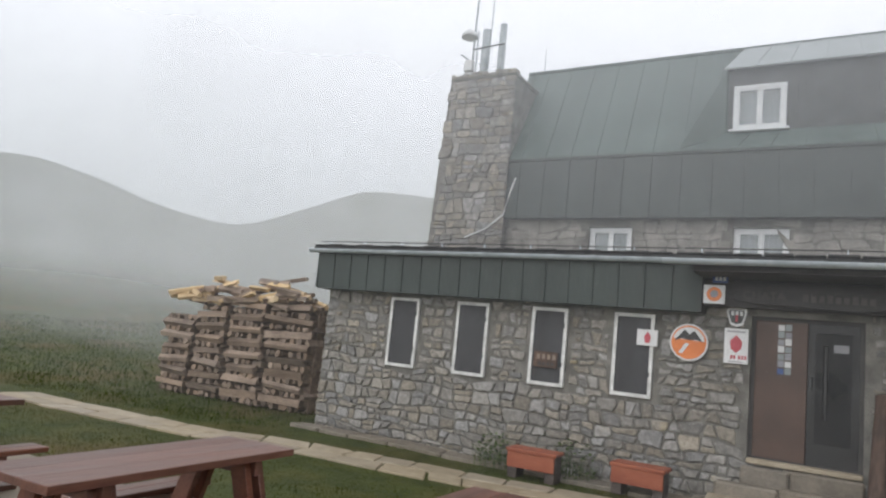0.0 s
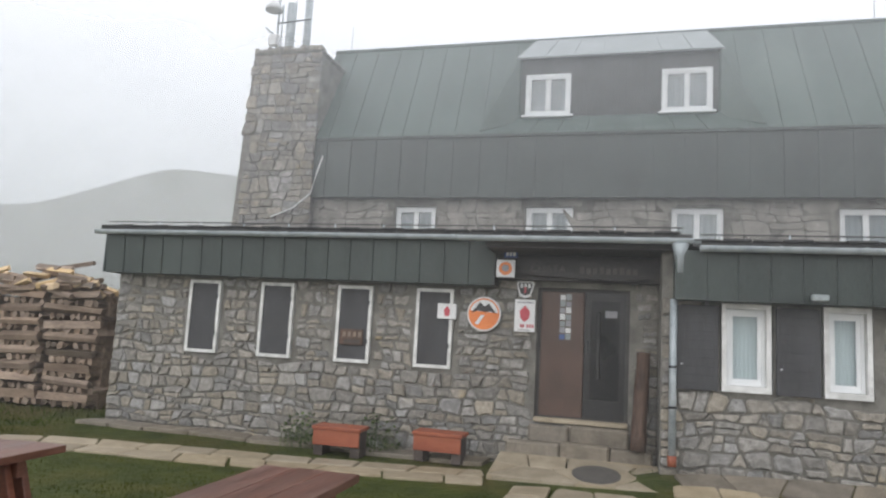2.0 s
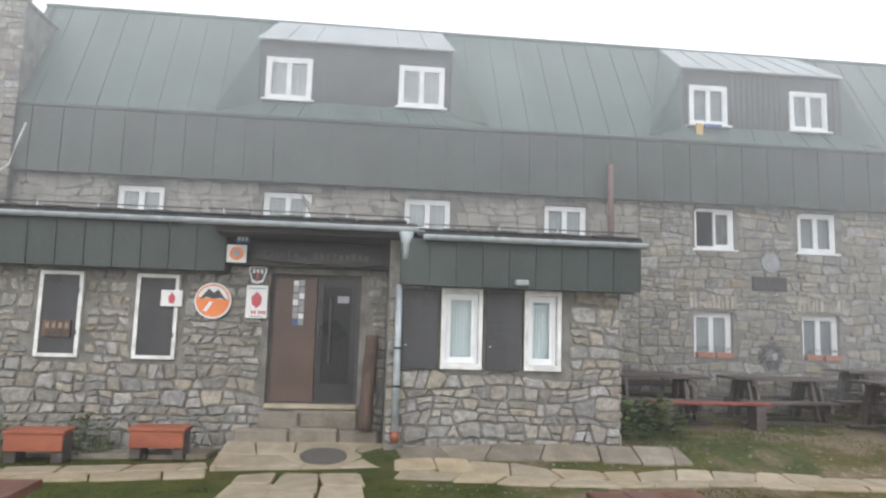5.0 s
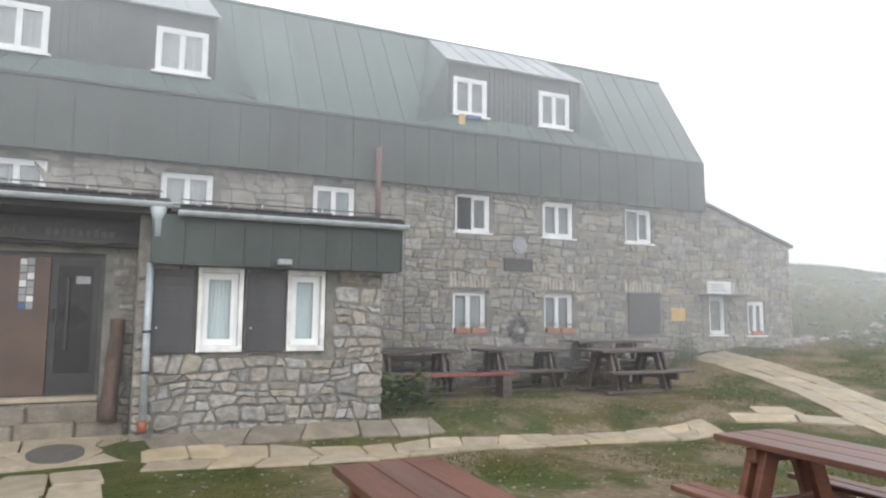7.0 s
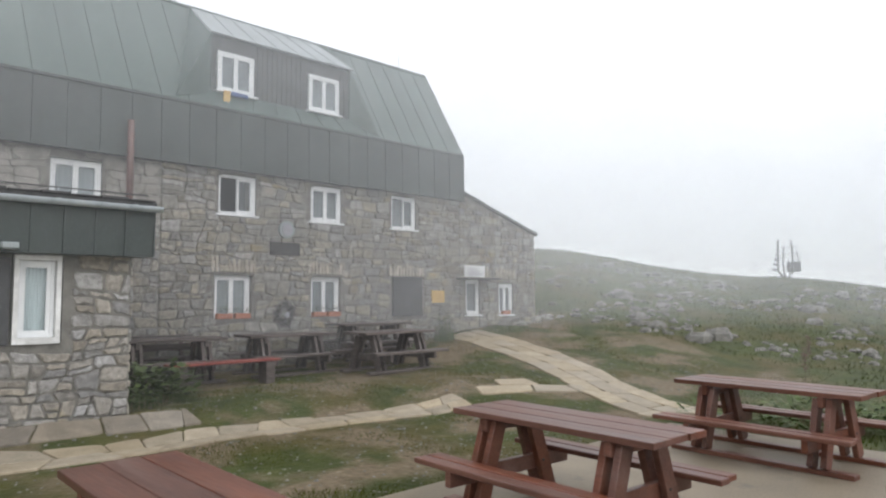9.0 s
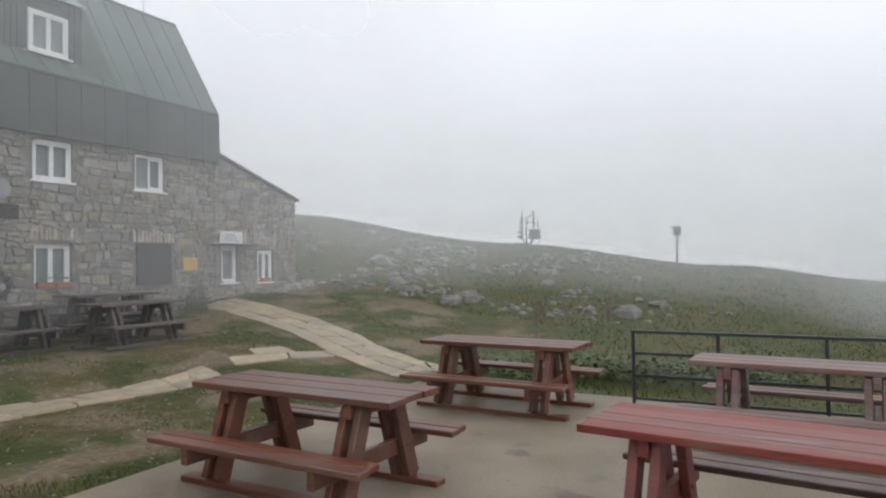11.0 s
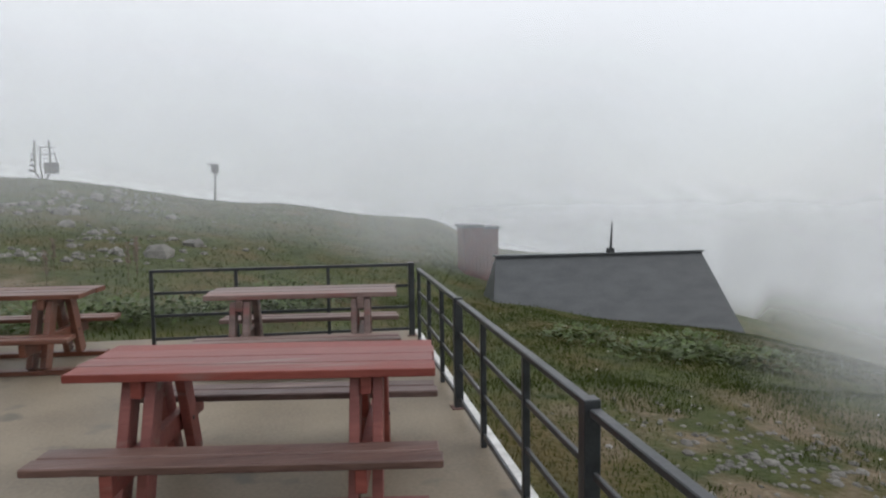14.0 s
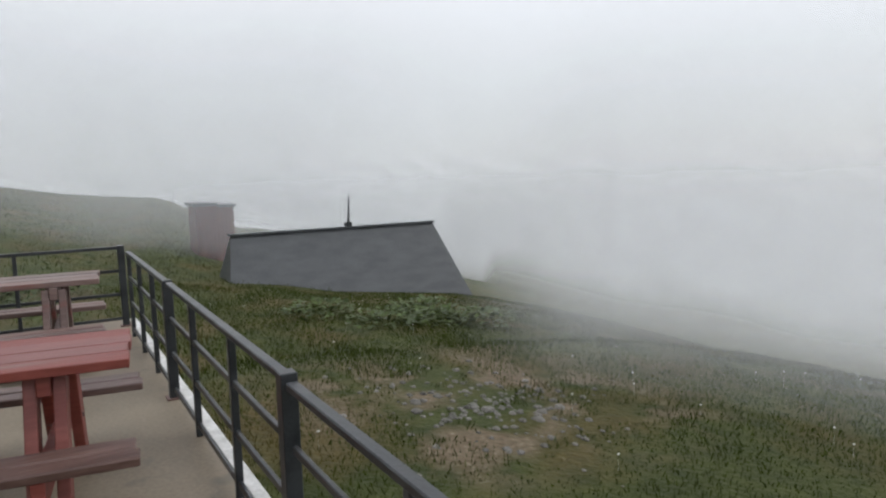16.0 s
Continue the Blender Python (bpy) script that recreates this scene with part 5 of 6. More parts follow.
path("flagstone_path", "pale flagstone path along the annex wall", [(-13.2, 8.0), (-11, 8.0), (-9, 8.2), (-6.6, 8.75), (-4.6, 8.95), (-1.35, 9.45)], 0.85, 2, 0.62)
path("flagstone_path", "pale flagstone path across the yard", [(0.85, 9.35), (3.0, 9.0), (5.4, 9.0), (8.9, 8.55)], 0.55, 2, 0.55)
path("flagstone_path", "broad pale flagstone path curving to the far wing", [(13.6, 13.4), (13.5, 12.2), (12.95, 10.4), (12.2, 8.7), (11.4, 7.1), (10.65, 5.6)], 1.25, 3, 0.8)
path("flagstone_path", "pale slabs from terrace to door", [(-0.2, 5.6), (-0.22, 9.2)], 1.5, 3, 0.95, lift=0.035)
path("flagstone_path", "scattered flat slabs in the yard", [(9.4, 8.9), (10.4, 8.5), (11.3, 7.9)], 0.9, 2, 0.8, skip=0.25)
path("flagstone_path", "stone slabs along the wall foot", [(-8.4, 10.42), (-1.5, 10.42)], 0.42, 1, 0.9, material=M_STEP, lift=0.06)
path("flagstone_path", "stone ledge slabs along the wall foot", [(0.9, 9.72), (4.8, 9.66)], 0.42, 1, 0.62, material=M_STEP, lift=0.03)
# sloping apron before the door
ap = tagged(new("door_apron"), "worn flagstone apron before the entrance", "paving", kind="structure")
for poly in cells(-1.33, 0.84, 9.42, 10.32, 0.75, 0.42, prng):
    cx, cy = sum(p[0] for p in poly) / len(poly), sum(p[1] for p in poly) / len(poly)
    poly = [(cx + (x - cx) * 0.965, cy + (y - cy) * 0.965) for x, y in poly]
    slab_piece(ap, poly, [0.055 + (y - 9.42) * 0.17 for x, y in poly], 0.25, M_FLAG)
part("bedding", prismed([(-1.3, -0.1), (0.8, -0.1), (0.8, 0.035), (-1.3, 0.035)], 9.44, 10.33), M_STEP, ap)
mh = tagged(link("manhole_cover", tubed([(0, 0, -0.05), (0, 0, 0.012)], 0.3, 24), M_GREYLID), "round dark manhole cover in the paving", "manhole cover")
mh.matrix_basis = pose(0.0, 9.78, 0.118, 9.6, 0, 0)
lp = tagged(link("timber_post", tubed([(0.5 + 0.008 * k + 0.003 * math.sin(k * 2.1), 10.28 + 0.035 * k, 0.38 + 0.158 * k) for k in range(9)], [0.105 - 0.002 * k + 0.004 * math.sin(k * 1.7) for k in range(9)], 11), M_POST), "old brown bark-covered log leaning by the door", "log")


# ---- furniture ----
def picnic_table(name, label, group, material, leg_mat, seat_mat, length=2.12, top_w=0.76, planks=3):
    """A picnic table: plank top, two plank benches, paired slanting legs, cross beams, braces and floor runners. Length along y."""
    t = thing(name, label, "picnic table", group)
    h = length / 2
    w = top_w / planks
    for k in range(planks):
        x0 = -top_w / 2 + k * w
        part("top_plank", boxed(x0 + 0.002, x0 + w - 0.002, -h + 0.012 * (k % 2), h - 0.014 * ((k + 1) % 2), 0.752 + 0.002 * (k % 2), 0.80 + 0.002 * (k % 3), bevel=0.004), material, t)
    for s in (-1, 1):
        for k in range(2):
            x0 = s * 0.62 - 0.14 + k * 0.14
            part("bench_plank", boxed(x0 + 0.003, x0 + 0.137, -h - 0.03 + 0.02 * k, h + 0.03 - 0.015 * k, 0.372, 0.418 + 0.003 * k, bevel=0.007), seat_mat, t)
        part("runner", boxed(s * 0.42 - 0.07, s * 0.42 + 0.07, -h * 0.96, h * 0.96, 0.0, 0.05, bevel=0.006), leg_mat, t)
    for y in (-h * 0.62, h * 0.62):
        for s in (-1, 1):
            for dy in (-0.066, 0.066):
                part("leg", beamed((s * 0.43, y + dy, 0.05), (s * 0.21, y + dy, 0.71), 0.06, 0.14, 0.005, up=(1, 0, 0)), leg_mat, t)
        part("cross_beam", boxed(-0.74, 0.74, y - 0.032, y + 0.032, 0.24, 0.369, bevel=0.006), leg_mat, t)
        part("top_bearer", boxed(-0.33, 0.33, y - 0.032, y + 0.032, 0.64, 0.749, bevel=0.006), leg_mat, t)
        for s in (-1, 1):
            part("bolt", tubed([(s * 0.32, y - 0.102, 0.32), (s * 0.32, y + 0.102, 0.32)], 0.013, 6), M_RAIL, t)
    return t


def place(t, x, y, z, rz):
    t.matrix_basis = pose(x, y, z, 0, 0, rz)
    return t


G = "picnic tables on the terrace"
tab = place(picnic_table("picnic_table", "red-brown stained wooden picnic table on the terrace", G, M_TABLE, M_TABLE, M_TABLE, 2.06, 0.70), 5.38, 3.86, 0, -3)
for x, y, rz in ((8.78, 3.54, -4), (-3.86, 3.94, 4), (-6.85, 3.48, 6), (-1.68, 4.09, 1), (2.23, 3.87, -1)):
    copy_thing(tab, pose(x, y, 0, 0, 0, rz))
place(picnic_table("picnic_table", "worn bright red picnic table with greyed benches", G, M_TABLE_RED, M_TABLE_RED, M_BENCH_WORN, 2.09, 0.76, 4), 5.15, 0.42, 0, -8)
place(picnic_table("picnic_table", "faded grey-red picnic table by the railing", G, M_TABLE_GREY, M_TABLE_GREY, M_TABLE_GREY, 1.93, 0.6), 8.1, 0.27, 0, -5)
G2 = "old picnic tables by the wall"
old = place(picnic_table("picnic_table", "old dark weathered picnic table before the stone wall", G2, M_TABLE_OLD, M_TABLE_OLD, M_TABLE_OLD, 1.9), 9.65, 11.45, ground_z(9.65, 11.45), 92)
copy_thing(old, pose(10.2, 12.85, ground_z(10.2, 12.85), 0, 0, 89))
copy_thing(old, pose(7.95, 12.7, ground_z(7.95, 12.7), 0, 0, 88))
copy_thing(old, pose(5.6, 12.75, ground_z(5.6, 12.75), 0, 0, 84))


def slat_bench(x0, x1, y, label, m, backed):
    z = ground_z((x0 + x1) / 2, y)
    b = thing("bench", label, "bench")
    for k in range(3):
        part("seat_plank", boxed(x0, x1, y + k * 0.12, y + k * 0.12 + 0.11, z + 0.41, z + 0.445, bevel=0.005), m, b)
    for xx in (x0 + 0.2, x1 - 0.2):
        part("leg", boxed(xx - 0.09, xx + 0.09, y + 0.02, y + 0.32, z - 0.02, z + 0.405, bevel=0.01), M_TABLE_OLD, b)
        if backed:
            part("back_post", boxed(xx - 0.03, xx + 0.03, y + 0.36, y + 0.42, z, z + 0.85, bevel=0.004), M_TABLE_OLD, b)
    if backed:
        for k in range(2):
            part("back_plank", boxed(x0, x1, y + 0.33, y + 0.357, z + 0.55 + k * 0.16, z + 0.67 + k * 0.16, bevel=0.005), m, b)
    return b


slat_bench(5.2, 7.2, 11.55, "low bench with a faded red seat plank", M_TABLE_RED, False)
slat_bench(4.6, 6.3, 13.0, "dark slatted bench with backrest by the wall", M_TABLE_OLD, True)


def red_bench(x, y):
    z = ground_z(x, y)
    b = thing("bench", "small orange-red box bench at the wall foot", "bench", "red benches at the wall")
    for k in range(2):
        part("seat_plank", boxed(-0.36, 0.36, -0.2 + k * 0.2 + 0.002, k * 0.2 - 0.002, 0.36, 0.41, bevel=0.008), M_BENCHRED, b)
    part("front_board", boxed(-0.34, 0.34, -0.185, -0.155, 0.15, 0.359, bevel=0.006), M_BENCHRED, b)
    for s in (-1, 1):
        part("leg", boxed(s * 0.27 - 0.07, s * 0.27 + 0.07, -0.14, 0.16, 0.0, 0.355, bevel=0.008), M_TABLE_OLD, b)
    b.matrix_basis = pose(x, y, z, 0, 0, 3)
    return b


rb = red_bench(-3.55, 9.95)
copy_thing(rb, pose(-2.15, 10.2, ground_z(-2.15, 10.2) + 0.02, 0, 0, -1))

# ---- railing ----
def railing(name, label, a, b, posts, thick=(), drop=0.0):
    r = thing(name, label, "railing", "terrace railing")
    a, b = Vector(a), Vector(b)
    for z in (0.09, 0.37, 0.64):
        part("bar", beamed((a.x, a.y, z - drop), (b.x, b.y, z - drop), 0.022, 0.035, 0.003), M_RAIL, r)
    part("handrail", beamed((a.x, a.y, 0.905 - drop), (b.x, b.y, 0.905 - drop), 0.05, 0.035, 0.005), M_RAIL, r)
    for d in posts:
        p = a + (b - a).normalized() * d
        w = 0.036 if d in thick else 0.02
        po = part("post", boxed(p.x - w, p.x + w, p.y - w, p.y + w, 0.0, 0.93 if d in thick else 0.888 - drop, bevel=0.004), M_RAIL, r)
        if d in thick:
            part("foot_plate", boxed(p.x - 0.06, p.x + 0.06, p.y - 0.06, p.y + 0.06, 0.0, 0.012), M_RUST, po)


railing("railing", "black steel railing along the terrace edge", (8.75, -1.03), (6.36, -1.03), (0.02, 0.8, 1.6, 2.39), (2.39,))
railing("railing", "black steel railing along the terrace edge", (6.28, -1.03), (3.50, -1.03), (0.83, 1.85, 2.76), (2.76,))
railing("railing", "black steel railing along the terrace edge", (3.46, -1.03), (0.5, -1.03), (1.0, 2.0, 2.9), (), 0.02)
railing("railing", "black steel railing along the terrace edge", (0.4, -1.03), (-9.3, -1.03), (0.02, 1.9, 3.8, 5.7, 7.6, 9.6), ())
railing("railing", "black steel railing at the terrace end", (9.36, -1.04), (9.4, 2.1), (0.02, 1.05, 2.15, 3.12), (0.02,))

# ---- firewood ----
def firewood():
    r = random.Random(8)
    w = thing("firewood_stack", "tall stack of split grey firewood with fresh pieces on top", "firewood")

    def log(c, length, along, fresh=False, tilt=0.0, size=0.07):
        n = r.choice((3, 4, 4, 5))
        ring = []
        for k in range(n):
            a = math.tau * k / n + r.uniform(-0.3, 0.3)
            ring.append((size * r.uniform(0.75, 1.2) * math.cos(a), size * r.uniform(0.7, 1.1) * math.sin(a)))
        ends = []
        for e in (-0.5, 0.5):
            for u, v in ring:
                p = Vector((e * length + r.uniform(-0.01, 0.01), u, v))
                ends.append(p)
        m = Matrix.Translation(c) @ Matrix.Rotation(along + r.uniform(-0.12, 0.12), 4, "Z") @ Matrix.Rotation(tilt, 4, "Y") @ Matrix.Rotation(r.uniform(0, 6), 4, "X")
        V = [m @ p for p in ends]
        F = [tuple(range(n))[::-1], tuple(range(n, 2 * n))] + [(k, (k + 1) % n, n + (k + 1) % n, n + k) for k in range(n)]
        from_lists("log", V, F, M_LOGFRESH if fresh else M_LOG, w)
    x = -13.5
    for col in range(4):
        wd = (0.95, 0.95, 1.05, 1.2)[col]
        yb = 11.35 + 0.05 * col
        z, layer = 0.08, 0
        top = (1.8, 2.02, 2.12, 2.2)[col]
        part("stack_core", boxed(x + 0.07, x + wd - 0.07, yb + 0.25, yb + 1.15, -0.05, top - 0.08), M_LOG, w)
        while z < top:
            if layer % 2:
                for y in (yb - 0.02, yb + 0.32, yb + 0.95):
                    log((x + wd / 2, y, z), wd * r.uniform(0.85, 1.02), 0, tilt=r.uniform(-0.06, 0.06), size=0.092)
            else:
                k = 0
                xx = x + 0.08
                while xx < x + wd - 0.04:
                    log((xx, yb + 0.35, z), r.uniform(0.6, 0.85), math.pi / 2, size=0.08)
                    xx += r.uniform(0.12, 0.17)
            if col == 3:
                for k in range(4):
                    log((x + wd - 0.05, yb + 0.5 + k * 0.16, z), 0.3, 0, size=0.07)
            z += 0.135
            layer += 1
        x += wd + 0.05
    for k in range(95):
        xx = r.uniform(-13.3, -9.4)
        heap = 0.12 + 0.3 * math.exp(-((xx + 12.1) / 0.6) ** 2) + 0.38 * math.exp(-((xx + 10.4) / 0.55) ** 2)
        log((xx, 11.3 + r.uniform(0.0, 0.6), 2.1 + r.uniform(0, 1.35) * heap), r.uniform(0.5, 0.85), r.uniform(-0.5, 0.5), fresh=r.random() < 0.4, tilt=r.uniform(-0.25, 0.25), size=0.068)


firewood()

# ---- far things ----
ah = thing("roofed_shed", "low shed with a steep dark slate roof in fog", "shed")


def hip(bm, pts):
    vs = [bm.verts.new(p) for p in pts]
    for f in ((0, 1, 5, 4), (1, 2, 5), (2, 3, 4, 5), (3, 0, 4), (3, 2, 1, 0)):
        bm.faces.new([vs[i] for i in f])
    bmesh.ops.recalc_face_normals(bm, faces=bm.faces[:])
    return bm


part("roof", hip(bmesh.new(), [(19.75, -13.15, -3.4), (19.75, -4.6, -3.4), (23.2, -4.6, -3.4), (23.2, -13.15, -3.4), (21.45, -12.15, -0.2), (21.55, -5.2, -0.2)]), M_SLATE, ah)
part("ridge_cap", beamed((21.45, -12.2, -0.17), (21.55, -5.15, -0.17), 0.2, 0.06), M_SLATE, ah)
part("wall", boxed(20.2, 22.8, -12.6, -5.1, -4.5, -3.35), M_DARKWOOD, ah)
part("mast", tubed([(21.5, -9.0, -0.2), (21.5, -9.05, 0.85)], [0.05, 0.02], 6), M_RAIL, ah)
part("vent", boxed(21.42, 21.6, -9.1, -8.9, -0.2, 0.0), M_RAIL, ah)
wc = thing("outhouse", "red-brown boarded outhouse standing in fog", "outhouse")
part("body", boxed(26.6, 28.0, -6.6, -5.25, -2.6, 0.5, bevel=0.01), M_WCBROWN, wc)
for k in range(9):
    part("board", boxed(26.57, 26.6, -6.58 + k * 0.147, -6.45 + k * 0.147, -2.6, 0.48), M_WCBROWN, wc)
part("roof", boxed(26.5, 28.1, -6.0, -5.15, 0.48, 0.6, bevel=0.01), M_SLATE, wc)
part("roof", boxed(26.5, 28.1, -6.7, -6.02, 0.42, 0.52, bevel=0.01), M_SLATE, wc)

# trail sign frame and pole on the crest
cx, cy = 0.9 + 45 * math.cos(radians(20.5)), 45 * math.sin(radians(20.5))
gz = ground_z(cx, cy)
fr = thing("trail_signpost", "tall metal frame with hanging trail boards", "sign frame")
sx, sy = -math.sin(radians(20.5)), math.cos(radians(20.5))


def lat(u, z):
    return (cx + sx * u, cy + sy * u, gz + z)


for u in (-0.36, 0.34):
    part("post", tubed([lat(0.0, -0.15), lat(u * 0.5, 0.12), lat(u * 1.15, 0.45), lat(u * 1.1, 1.2), lat(u, 2.25)], 0.055, 8), M_RAIL, fr)
part("post", tubed([lat(0.02, -0.1), lat(0.12, 0.8), lat(0.06, 1.85)], 0.045, 8), M_RAIL, fr)
part("strut", beamed(lat(-0.78, 0.45), lat(-0.62, 1.6), 0.04, 0.05), M_RAIL, fr)
for zz in (1.45, 1.85):
    part("crossbar", beamed(lat(-0.68, zz), lat(0.06, zz), 0.04, 0.05), M_RAIL, fr)
part("board", beamed(lat(-0.82, 0.68), lat(-0.06, 0.68), 0.05, 0.62), M_BLACKBOARD, fr)
for k in range(5):
    part("arrow_board", beamed(lat(0.36, 0.5 + k * 0.3), lat(0.7 - 0.06 * k, 0.54 + k * 0.3), 0.05, 0.13), M_BLACKBOARD, fr)
px_, py_ = 0.9 + 45 * math.cos(radians(8.7)), 45 * math.sin(radians(8.7))
pz_ = ground_z(px_, py_)
sp = thing("sign_post", "thin pole with a small box on the crest", "sign post")
part("pole", tubed([(px_, py_, pz_ - 0.2), (px_, py_ - 0.1, pz_ + 2.3)], 0.055, 8), M_RAIL, sp)
part("box", boxed(px_ - 0.1, px_ + 0.1, py_ - 0.3, py_ + 0.15, pz_ + 1.7, pz_ + 2.25, bevel=0.02), M_BLACKBOARD, sp)
part("arm", beamed((px_, py_, pz_ + 2.2), (px_, py_ + 0.4, pz_ + 2.3), 0.05, 0.08), M_RAIL, sp)

# ---- plants and stones (many small ones) ----
vr = np.random.RandomState(5)


def blades(name, label, region, count, h, w, material, clump=0.0, keep=None, lean=0.5):
    x0, x1, y0, y1 = region
    V, F = [], []
    made = 0
    for _ in range(count):
        x, y = vr.uniform(x0, x1), vr.uniform(y0, y1)
        if keep and not keep(x, y):
            continue
        z = ground_z(x, y) - 0.01
        n = noise.noise((x * 0.8, y * 0.8, 7.0))
        hh = h * vr.uniform(0.5, 1.2) * (1 + clump * n)
        if hh < 0.012:
            continue
        a = vr.uniform(0, math.tau)
        c, s = math.cos(a), math.sin(a)
        lx, ly = vr.uniform(-lean, lean) * hh, vr.uniform(-lean, lean) * hh
        o = len(V)
        V += [(x - c * w, y - s * w, z), (x + c * w, y + s * w, z), (x + lx * 0.45 + c * w * 0.7, y + ly * 0.45 + s * w * 0.7, z + hh * 0.6), (x + lx, y + ly, z + hh)]
        F += [(o, o + 1, o + 2), (o, o + 2, o + 3)]
    ob = from_lists(name, V, F, material)
    return tagged(ob, label, "grass", kind="stuff")


def off_paths(x, y):
    if -1.1 < x < 0.7 and 5.4 < y < 10:
        return False
    if y > 10.35 and x < 4.1:
        return False
    if y > 9.3 and 0.7 < x < 4.7:
        return False
    yl = lerp_table([(-13.2, 8.0), (-9, 8.2), (-6.6, 8.75), (-4.6, 8.95), (-1.35, 9.45)], x) if x < -1.3 else lerp_table([(0.85, 9.35), (3, 9.0), (5.4, 9.15), (8.9, 8.6)], x) if x < 8.9 else 99
    if abs(y - yl) < 0.5:
        return False
    if x > 0.5 and 5.3 < y < 14 and noise.noise((x * 0.5, y * 0.5, 1.0)) > 0.12:
        return False
    if 9 < x < 17.5 and abs((x - 10.6) - (y - 5.5) * 0.45) < 0.95:
        return False
    return True


blades("lawn_grass", "short wet lawn grass with trodden gaps", (-16, 5, 5.4, 10.3), 60000, 0.035, 0.005, M_LAWN, 0.7, off_paths)
blades("lawn_grass", "short wet grass tufts across the yard", (4, 18, 5.4, 13.4), 45000, 0.036, 0.006, M_LAWN, 0.8, off_paths)
blades("meadow_grass", "wet meadow grass on the slope below the terrace", (-5, 20, -17, -1.3), 130000, 0.075, 0.006, M_GRASS, 0.7, lambda x, y: not (math.hypot((x - 7.6) / 1.7, (y + 4.7) / 1.3) < 1 + noise.noise((x, y, 2.0)) and noise.noise((x * 3, y * 3, 2.0)) > -0.3))
blades("meadow_grass", "tall meadow grass on the hillside", (10, 44, -8, 26), 60000, 0.10, 0.009, M_GRASS, 0.6, lambda x, y: not (x < 17.5 and y > 5) and math.hypot(x, y) < 46)
blades("meadow_grass", "wet meadow grass by the firewood", (-30, -8.3, 9, 26), 26000, 0.10, 0.010, M_GRASS, 0.6, None)


def leaf_clump(name, label, cx, cy, radius, height, count, size, material=M_WEED):
    z = ground_z(cx, cy)
    t = thing(name, label, "plant")
    for grp in range(2):
        V, F = [], []
        for _ in range(count // 2):
            a, rr = vr.uniform(0, math.tau), radius * math.sqrt(vr.uniform(0, 1))
            hh = height * vr.uniform(0.15, 1.0) * (1 - 0.45 * (rr / radius) ** 2)
            p = Vector((cx + rr * math.cos(a), cy + rr * math.sin(a), z + hh))
            d = Vector((math.cos(a) + vr.uniform(-0.8, 0.8), math.sin(a) + vr.uniform(-0.8, 0.8), vr.uniform(-0.3, 0.8))).normalized() * size * vr.uniform(0.6, 1.3)
            s = d.cross(Vector((0, 0, 1))).normalized() * size * 0.42
            o = len(V)
            V += [p, p + d * 0.5 + s, p + d, p + d * 0.5 - s]
            F.append((o, o + 1, o + 2, o + 3))
            V += [(p.x, p.y, z - 0.02), (p.x + 0.006, p.y, z - 0.02), p]
            F.append((o + 4, o + 5, o + 6))
        from_lists("leaves", V, F, material, t)
    return t


leaf_clump("dock_plant", "leafy green dock plants at the annex corner", 4.75, 11.0, 0.6, 0.62, 300, 0.16)
leaf_clump("dock_plant", "leafy green dock plants at the annex corner", 4.3, 10.45, 0.3, 0.3, 120, 0.11)
leaf_clump("wall_weeds", "low green weeds growing at the wall foot", -4.35, 10.35, 0.32, 0.5, 220, 0.07)
leaf_clump("wall_weeds", "low green weeds growing at the wall foot", -3.2, 10.5, 0.35, 0.6, 200, 0.07)
leaf_clump("small_conifer", "small dark conifer by the wall", 12.75, 13.1, 0.26, 0.95, 420, 0.06)
for k in range(16):
    leaf_clump("hillside_weeds", "tall green weeds beyond the terrace", 10.6 + 0.55 * k + vr.uniform(-0.4, 0.4), 4.0 - 0.28 * k + vr.uniform(-0.8, 0.8), 0.75, 0.42, 220, 0.11)
for k in range(5):
    leaf_clump("slope_weeds", "broad green weeds on the slope below", 12 + vr.uniform(-1.5, 6), -6 + vr.uniform(-3.5, 2.5), 0.8, 0.35, 200, 0.14)
for k in range(5):
    x, y = 13.2 + vr.uniform(-0.5, 5), 4.6 + vr.uniform(-0.8, 1.6)
    z = ground_z(x, y)
    s = thing("seed_stalk", "tall brown dock seed stalk on the hillside", "plant", "seed stalks")
    part("stem", tubed([(x, y, z - 0.05), (x + 0.03, y, z + 0.75)], 0.005, 5), M_POST, s)
    V, F = [], []
    for q in range(60):
        p = Vector((x + 0.03 + vr.uniform(-0.05, 0.05), y + vr.uniform(-0.05, 0.05), z + vr.uniform(0.4, 0.85)))
        o = len(V)
        V += [p, p + Vector((0.03, 0, 0.02)), p + Vector((0, 0.03, 0.035))]
        F.append((o, o + 1, o + 2))
    from_lists("seed_head", V, F, M_POST, s)


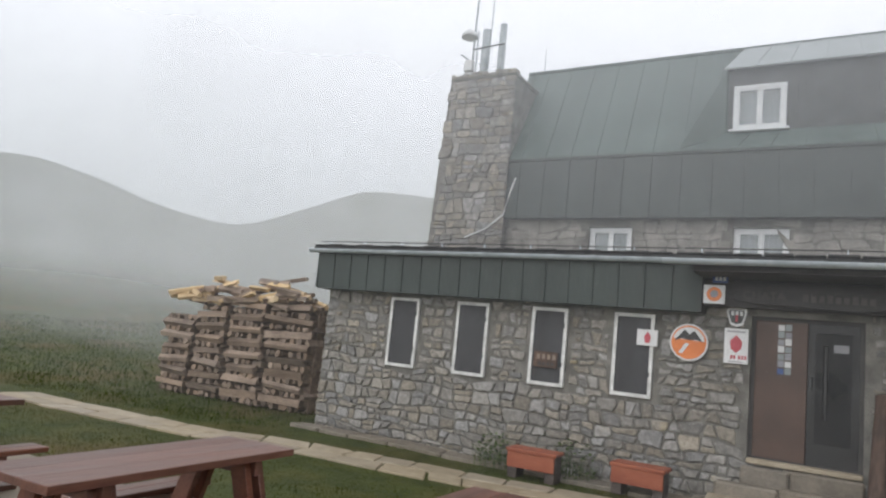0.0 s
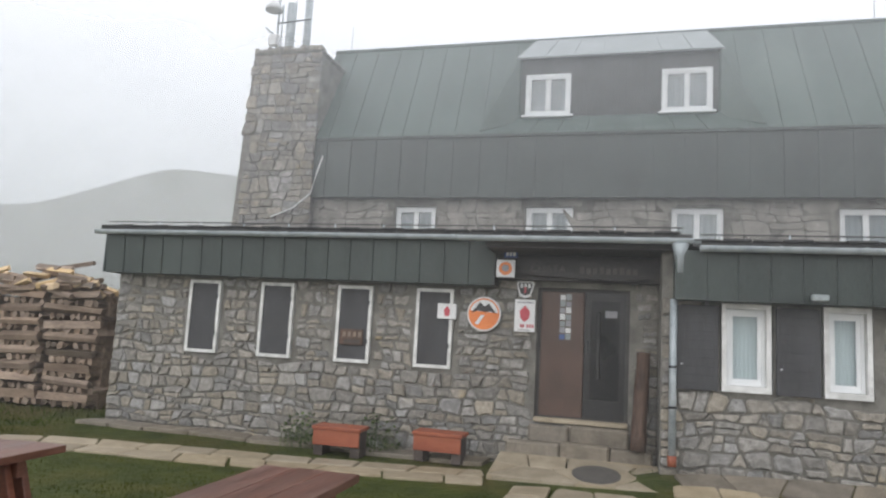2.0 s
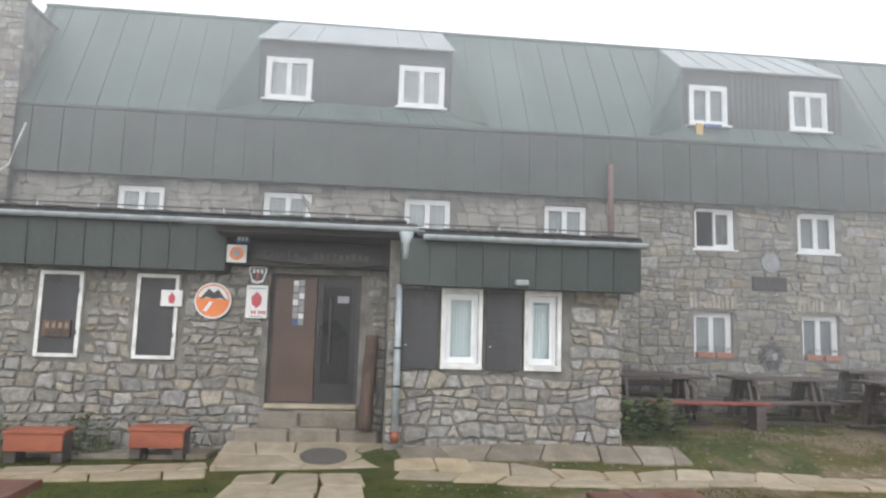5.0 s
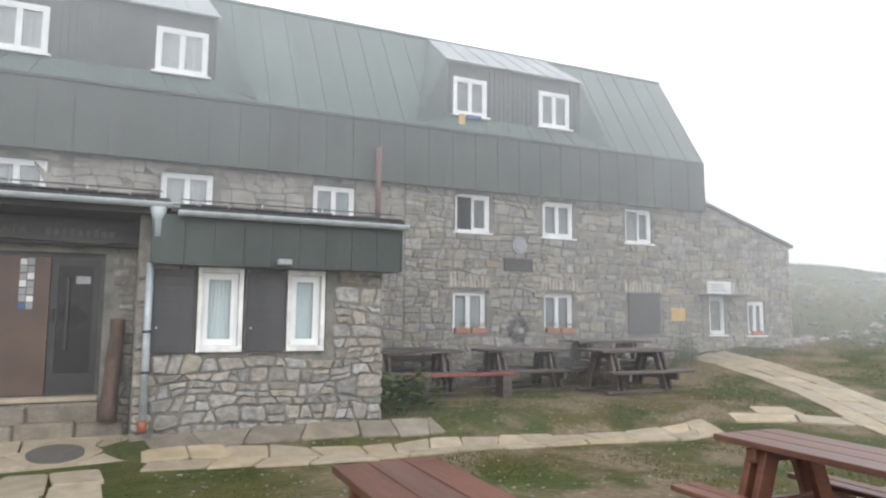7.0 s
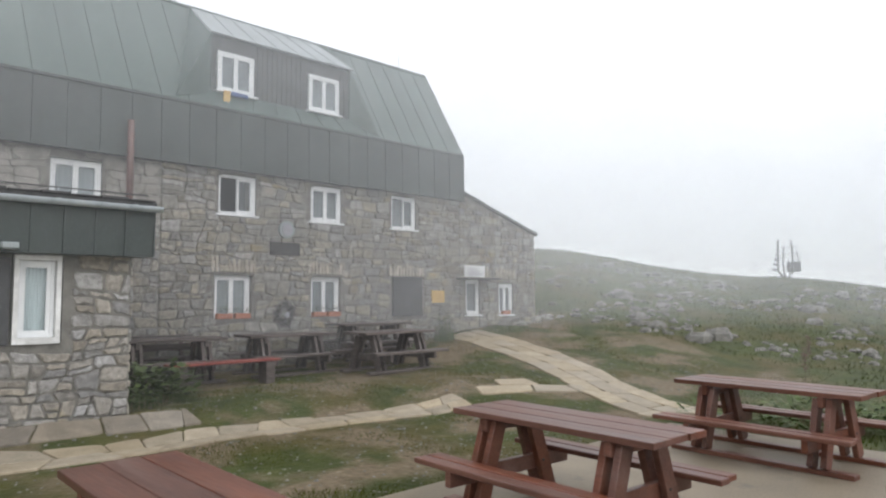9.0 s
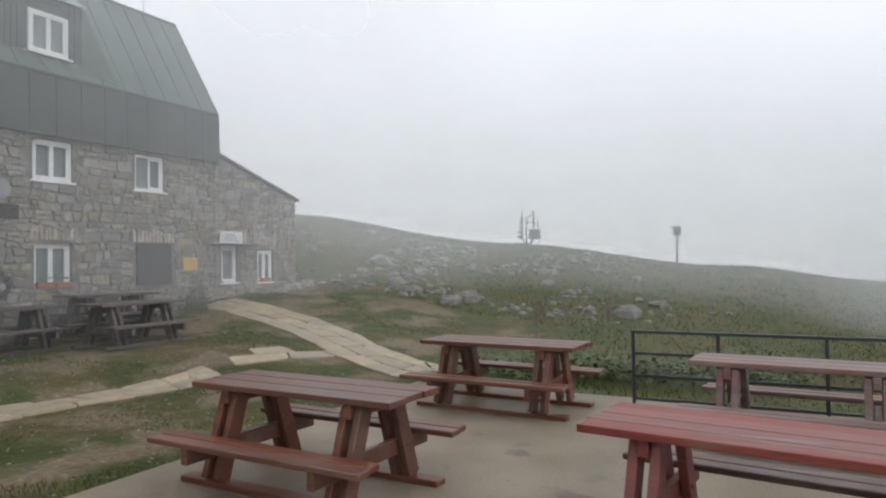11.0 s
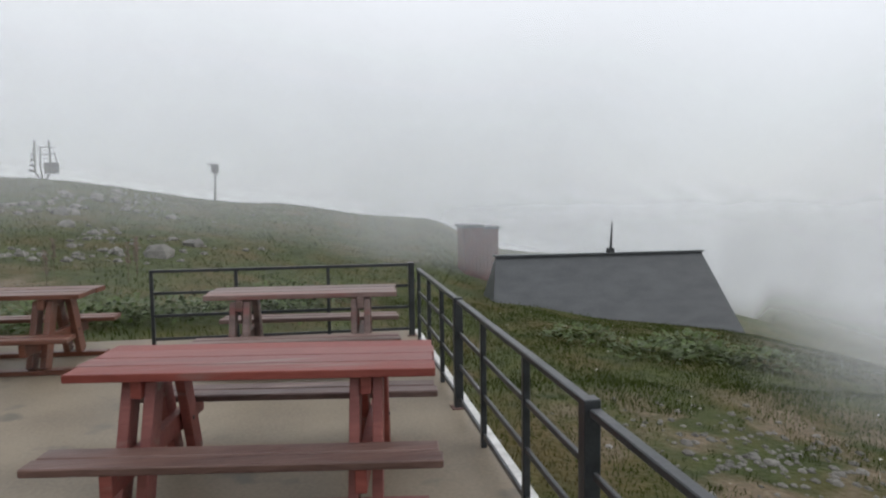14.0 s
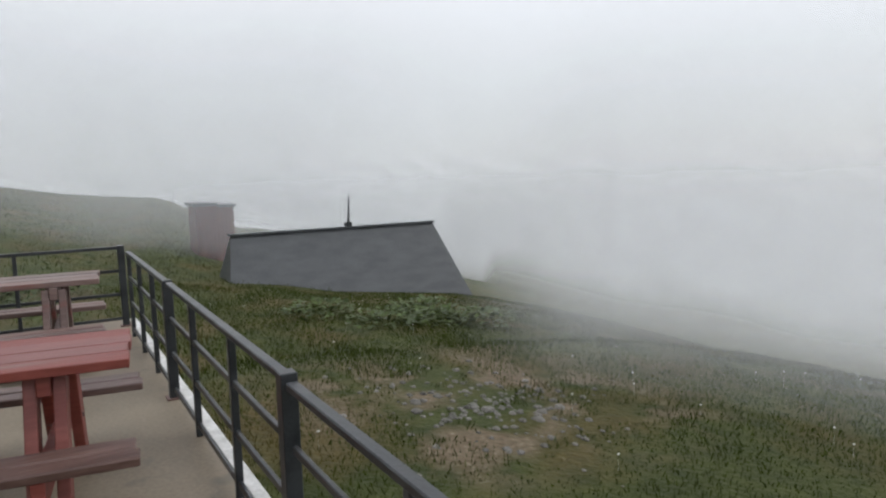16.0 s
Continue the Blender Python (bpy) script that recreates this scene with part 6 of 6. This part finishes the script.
def scatter_rocks(name, label, count, where, smin, smax, material):
    V, F = [], []
    for _ in range(count):
        x, y = where()
        s = vr.uniform(smin, smax) * (1.6 if vr.uniform() < 0.08 else 1)
        z = ground_z(x, y)
        o = len(V)
        n = 6
        a0 = vr.uniform(0, 6)
        for ring, (rr, hh) in enumerate(((1.0, -0.25), (0.95, 0.3), (0.5, 0.62))):
            for k in range(n):
                a = a0 + k * math.tau / n
                q = rr * s * vr.uniform(0.7, 1.2)
                V.append((x + q * math.cos(a) * 1.25, y + q * math.sin(a), z + hh * s * vr.uniform(0.7, 1.2)))
        for ring in range(2):
            for k in range(n):
                F.append((o + ring * n + k, o + ring * n + (k + 1) % n, o + (ring + 1) * n + (k + 1) % n, o + (ring + 1) * n + k))
        F.append(tuple(o + 2 * n + k for k in range(n)))
    ob = from_lists(name, V, F, material)
    return tagged(ob, label, "stones", kind="stuff")


def hillside():
    while True:
        r, a = vr.uniform(19, 36), radians(vr.normal(26, 9))
        x, y = 0.9 + r * math.cos(a), r * math.sin(a)
        if not (x < 17.6 and y > 11) and noise.noise((x * 0.28, y * 0.28, 4.0)) + 0.25 * noise.noise((x, y, 8.0)) > -0.02:
            return x, y


scatter_rocks("hillside_rocks", "pale limestone rocks strewn over the hillside", 480, hillside, 0.04, 0.15, M_ROCK)
scatter_rocks("hillside_boulders", "larger pale boulders bedded in the hillside turf", 46, hillside, 0.14, 0.3, M_ROCK)
scatter_rocks("scree", "broken pale stones below the terrace", 230, lambda: (vr.normal(7.6, 0.9), vr.normal(-4.7, 0.7)), 0.015, 0.05, M_ROCK)
scatter_rocks("yard_gravel", "small pale stones in the trodden yard", 3200, lambda: (vr.uniform(1, 16), vr.uniform(5.5, 12.5)), 0.005, 0.02, M_ROCK)
scatter_rocks("rubble_heap", "rubble stones at the wing corner", 30, lambda: (vr.uniform(15.6, 17.6), vr.uniform(13.0, 13.55)), 0.05, 0.15, M_STONE_B)
# white flower heads in the meadow
V, F = [], []
for _ in range(45):
    x, y = vr.uniform(4, 18), vr.uniform(-13, -2)
    z = ground_z(x, y) + vr.uniform(0.1, 0.25)
    o = len(V)
    for k in range(6):
        V.append((x + 0.02 * math.cos(k * math.tau / 6), y + 0.02 * math.sin(k * math.tau / 6), z + 0.01 * (k % 2)))
    F.append(tuple(range(o, o + 6)))
    V += [(x - 0.004, y, z - 0.25), (x + 0.004, y, z - 0.25), (x, y, z)]
    F.append((o + 6, o + 7, o + 8))
tagged(from_lists("meadow_flowers", V, F, M_FLOWER), "small white flowers scattered in the meadow", "flowers", kind="stuff")
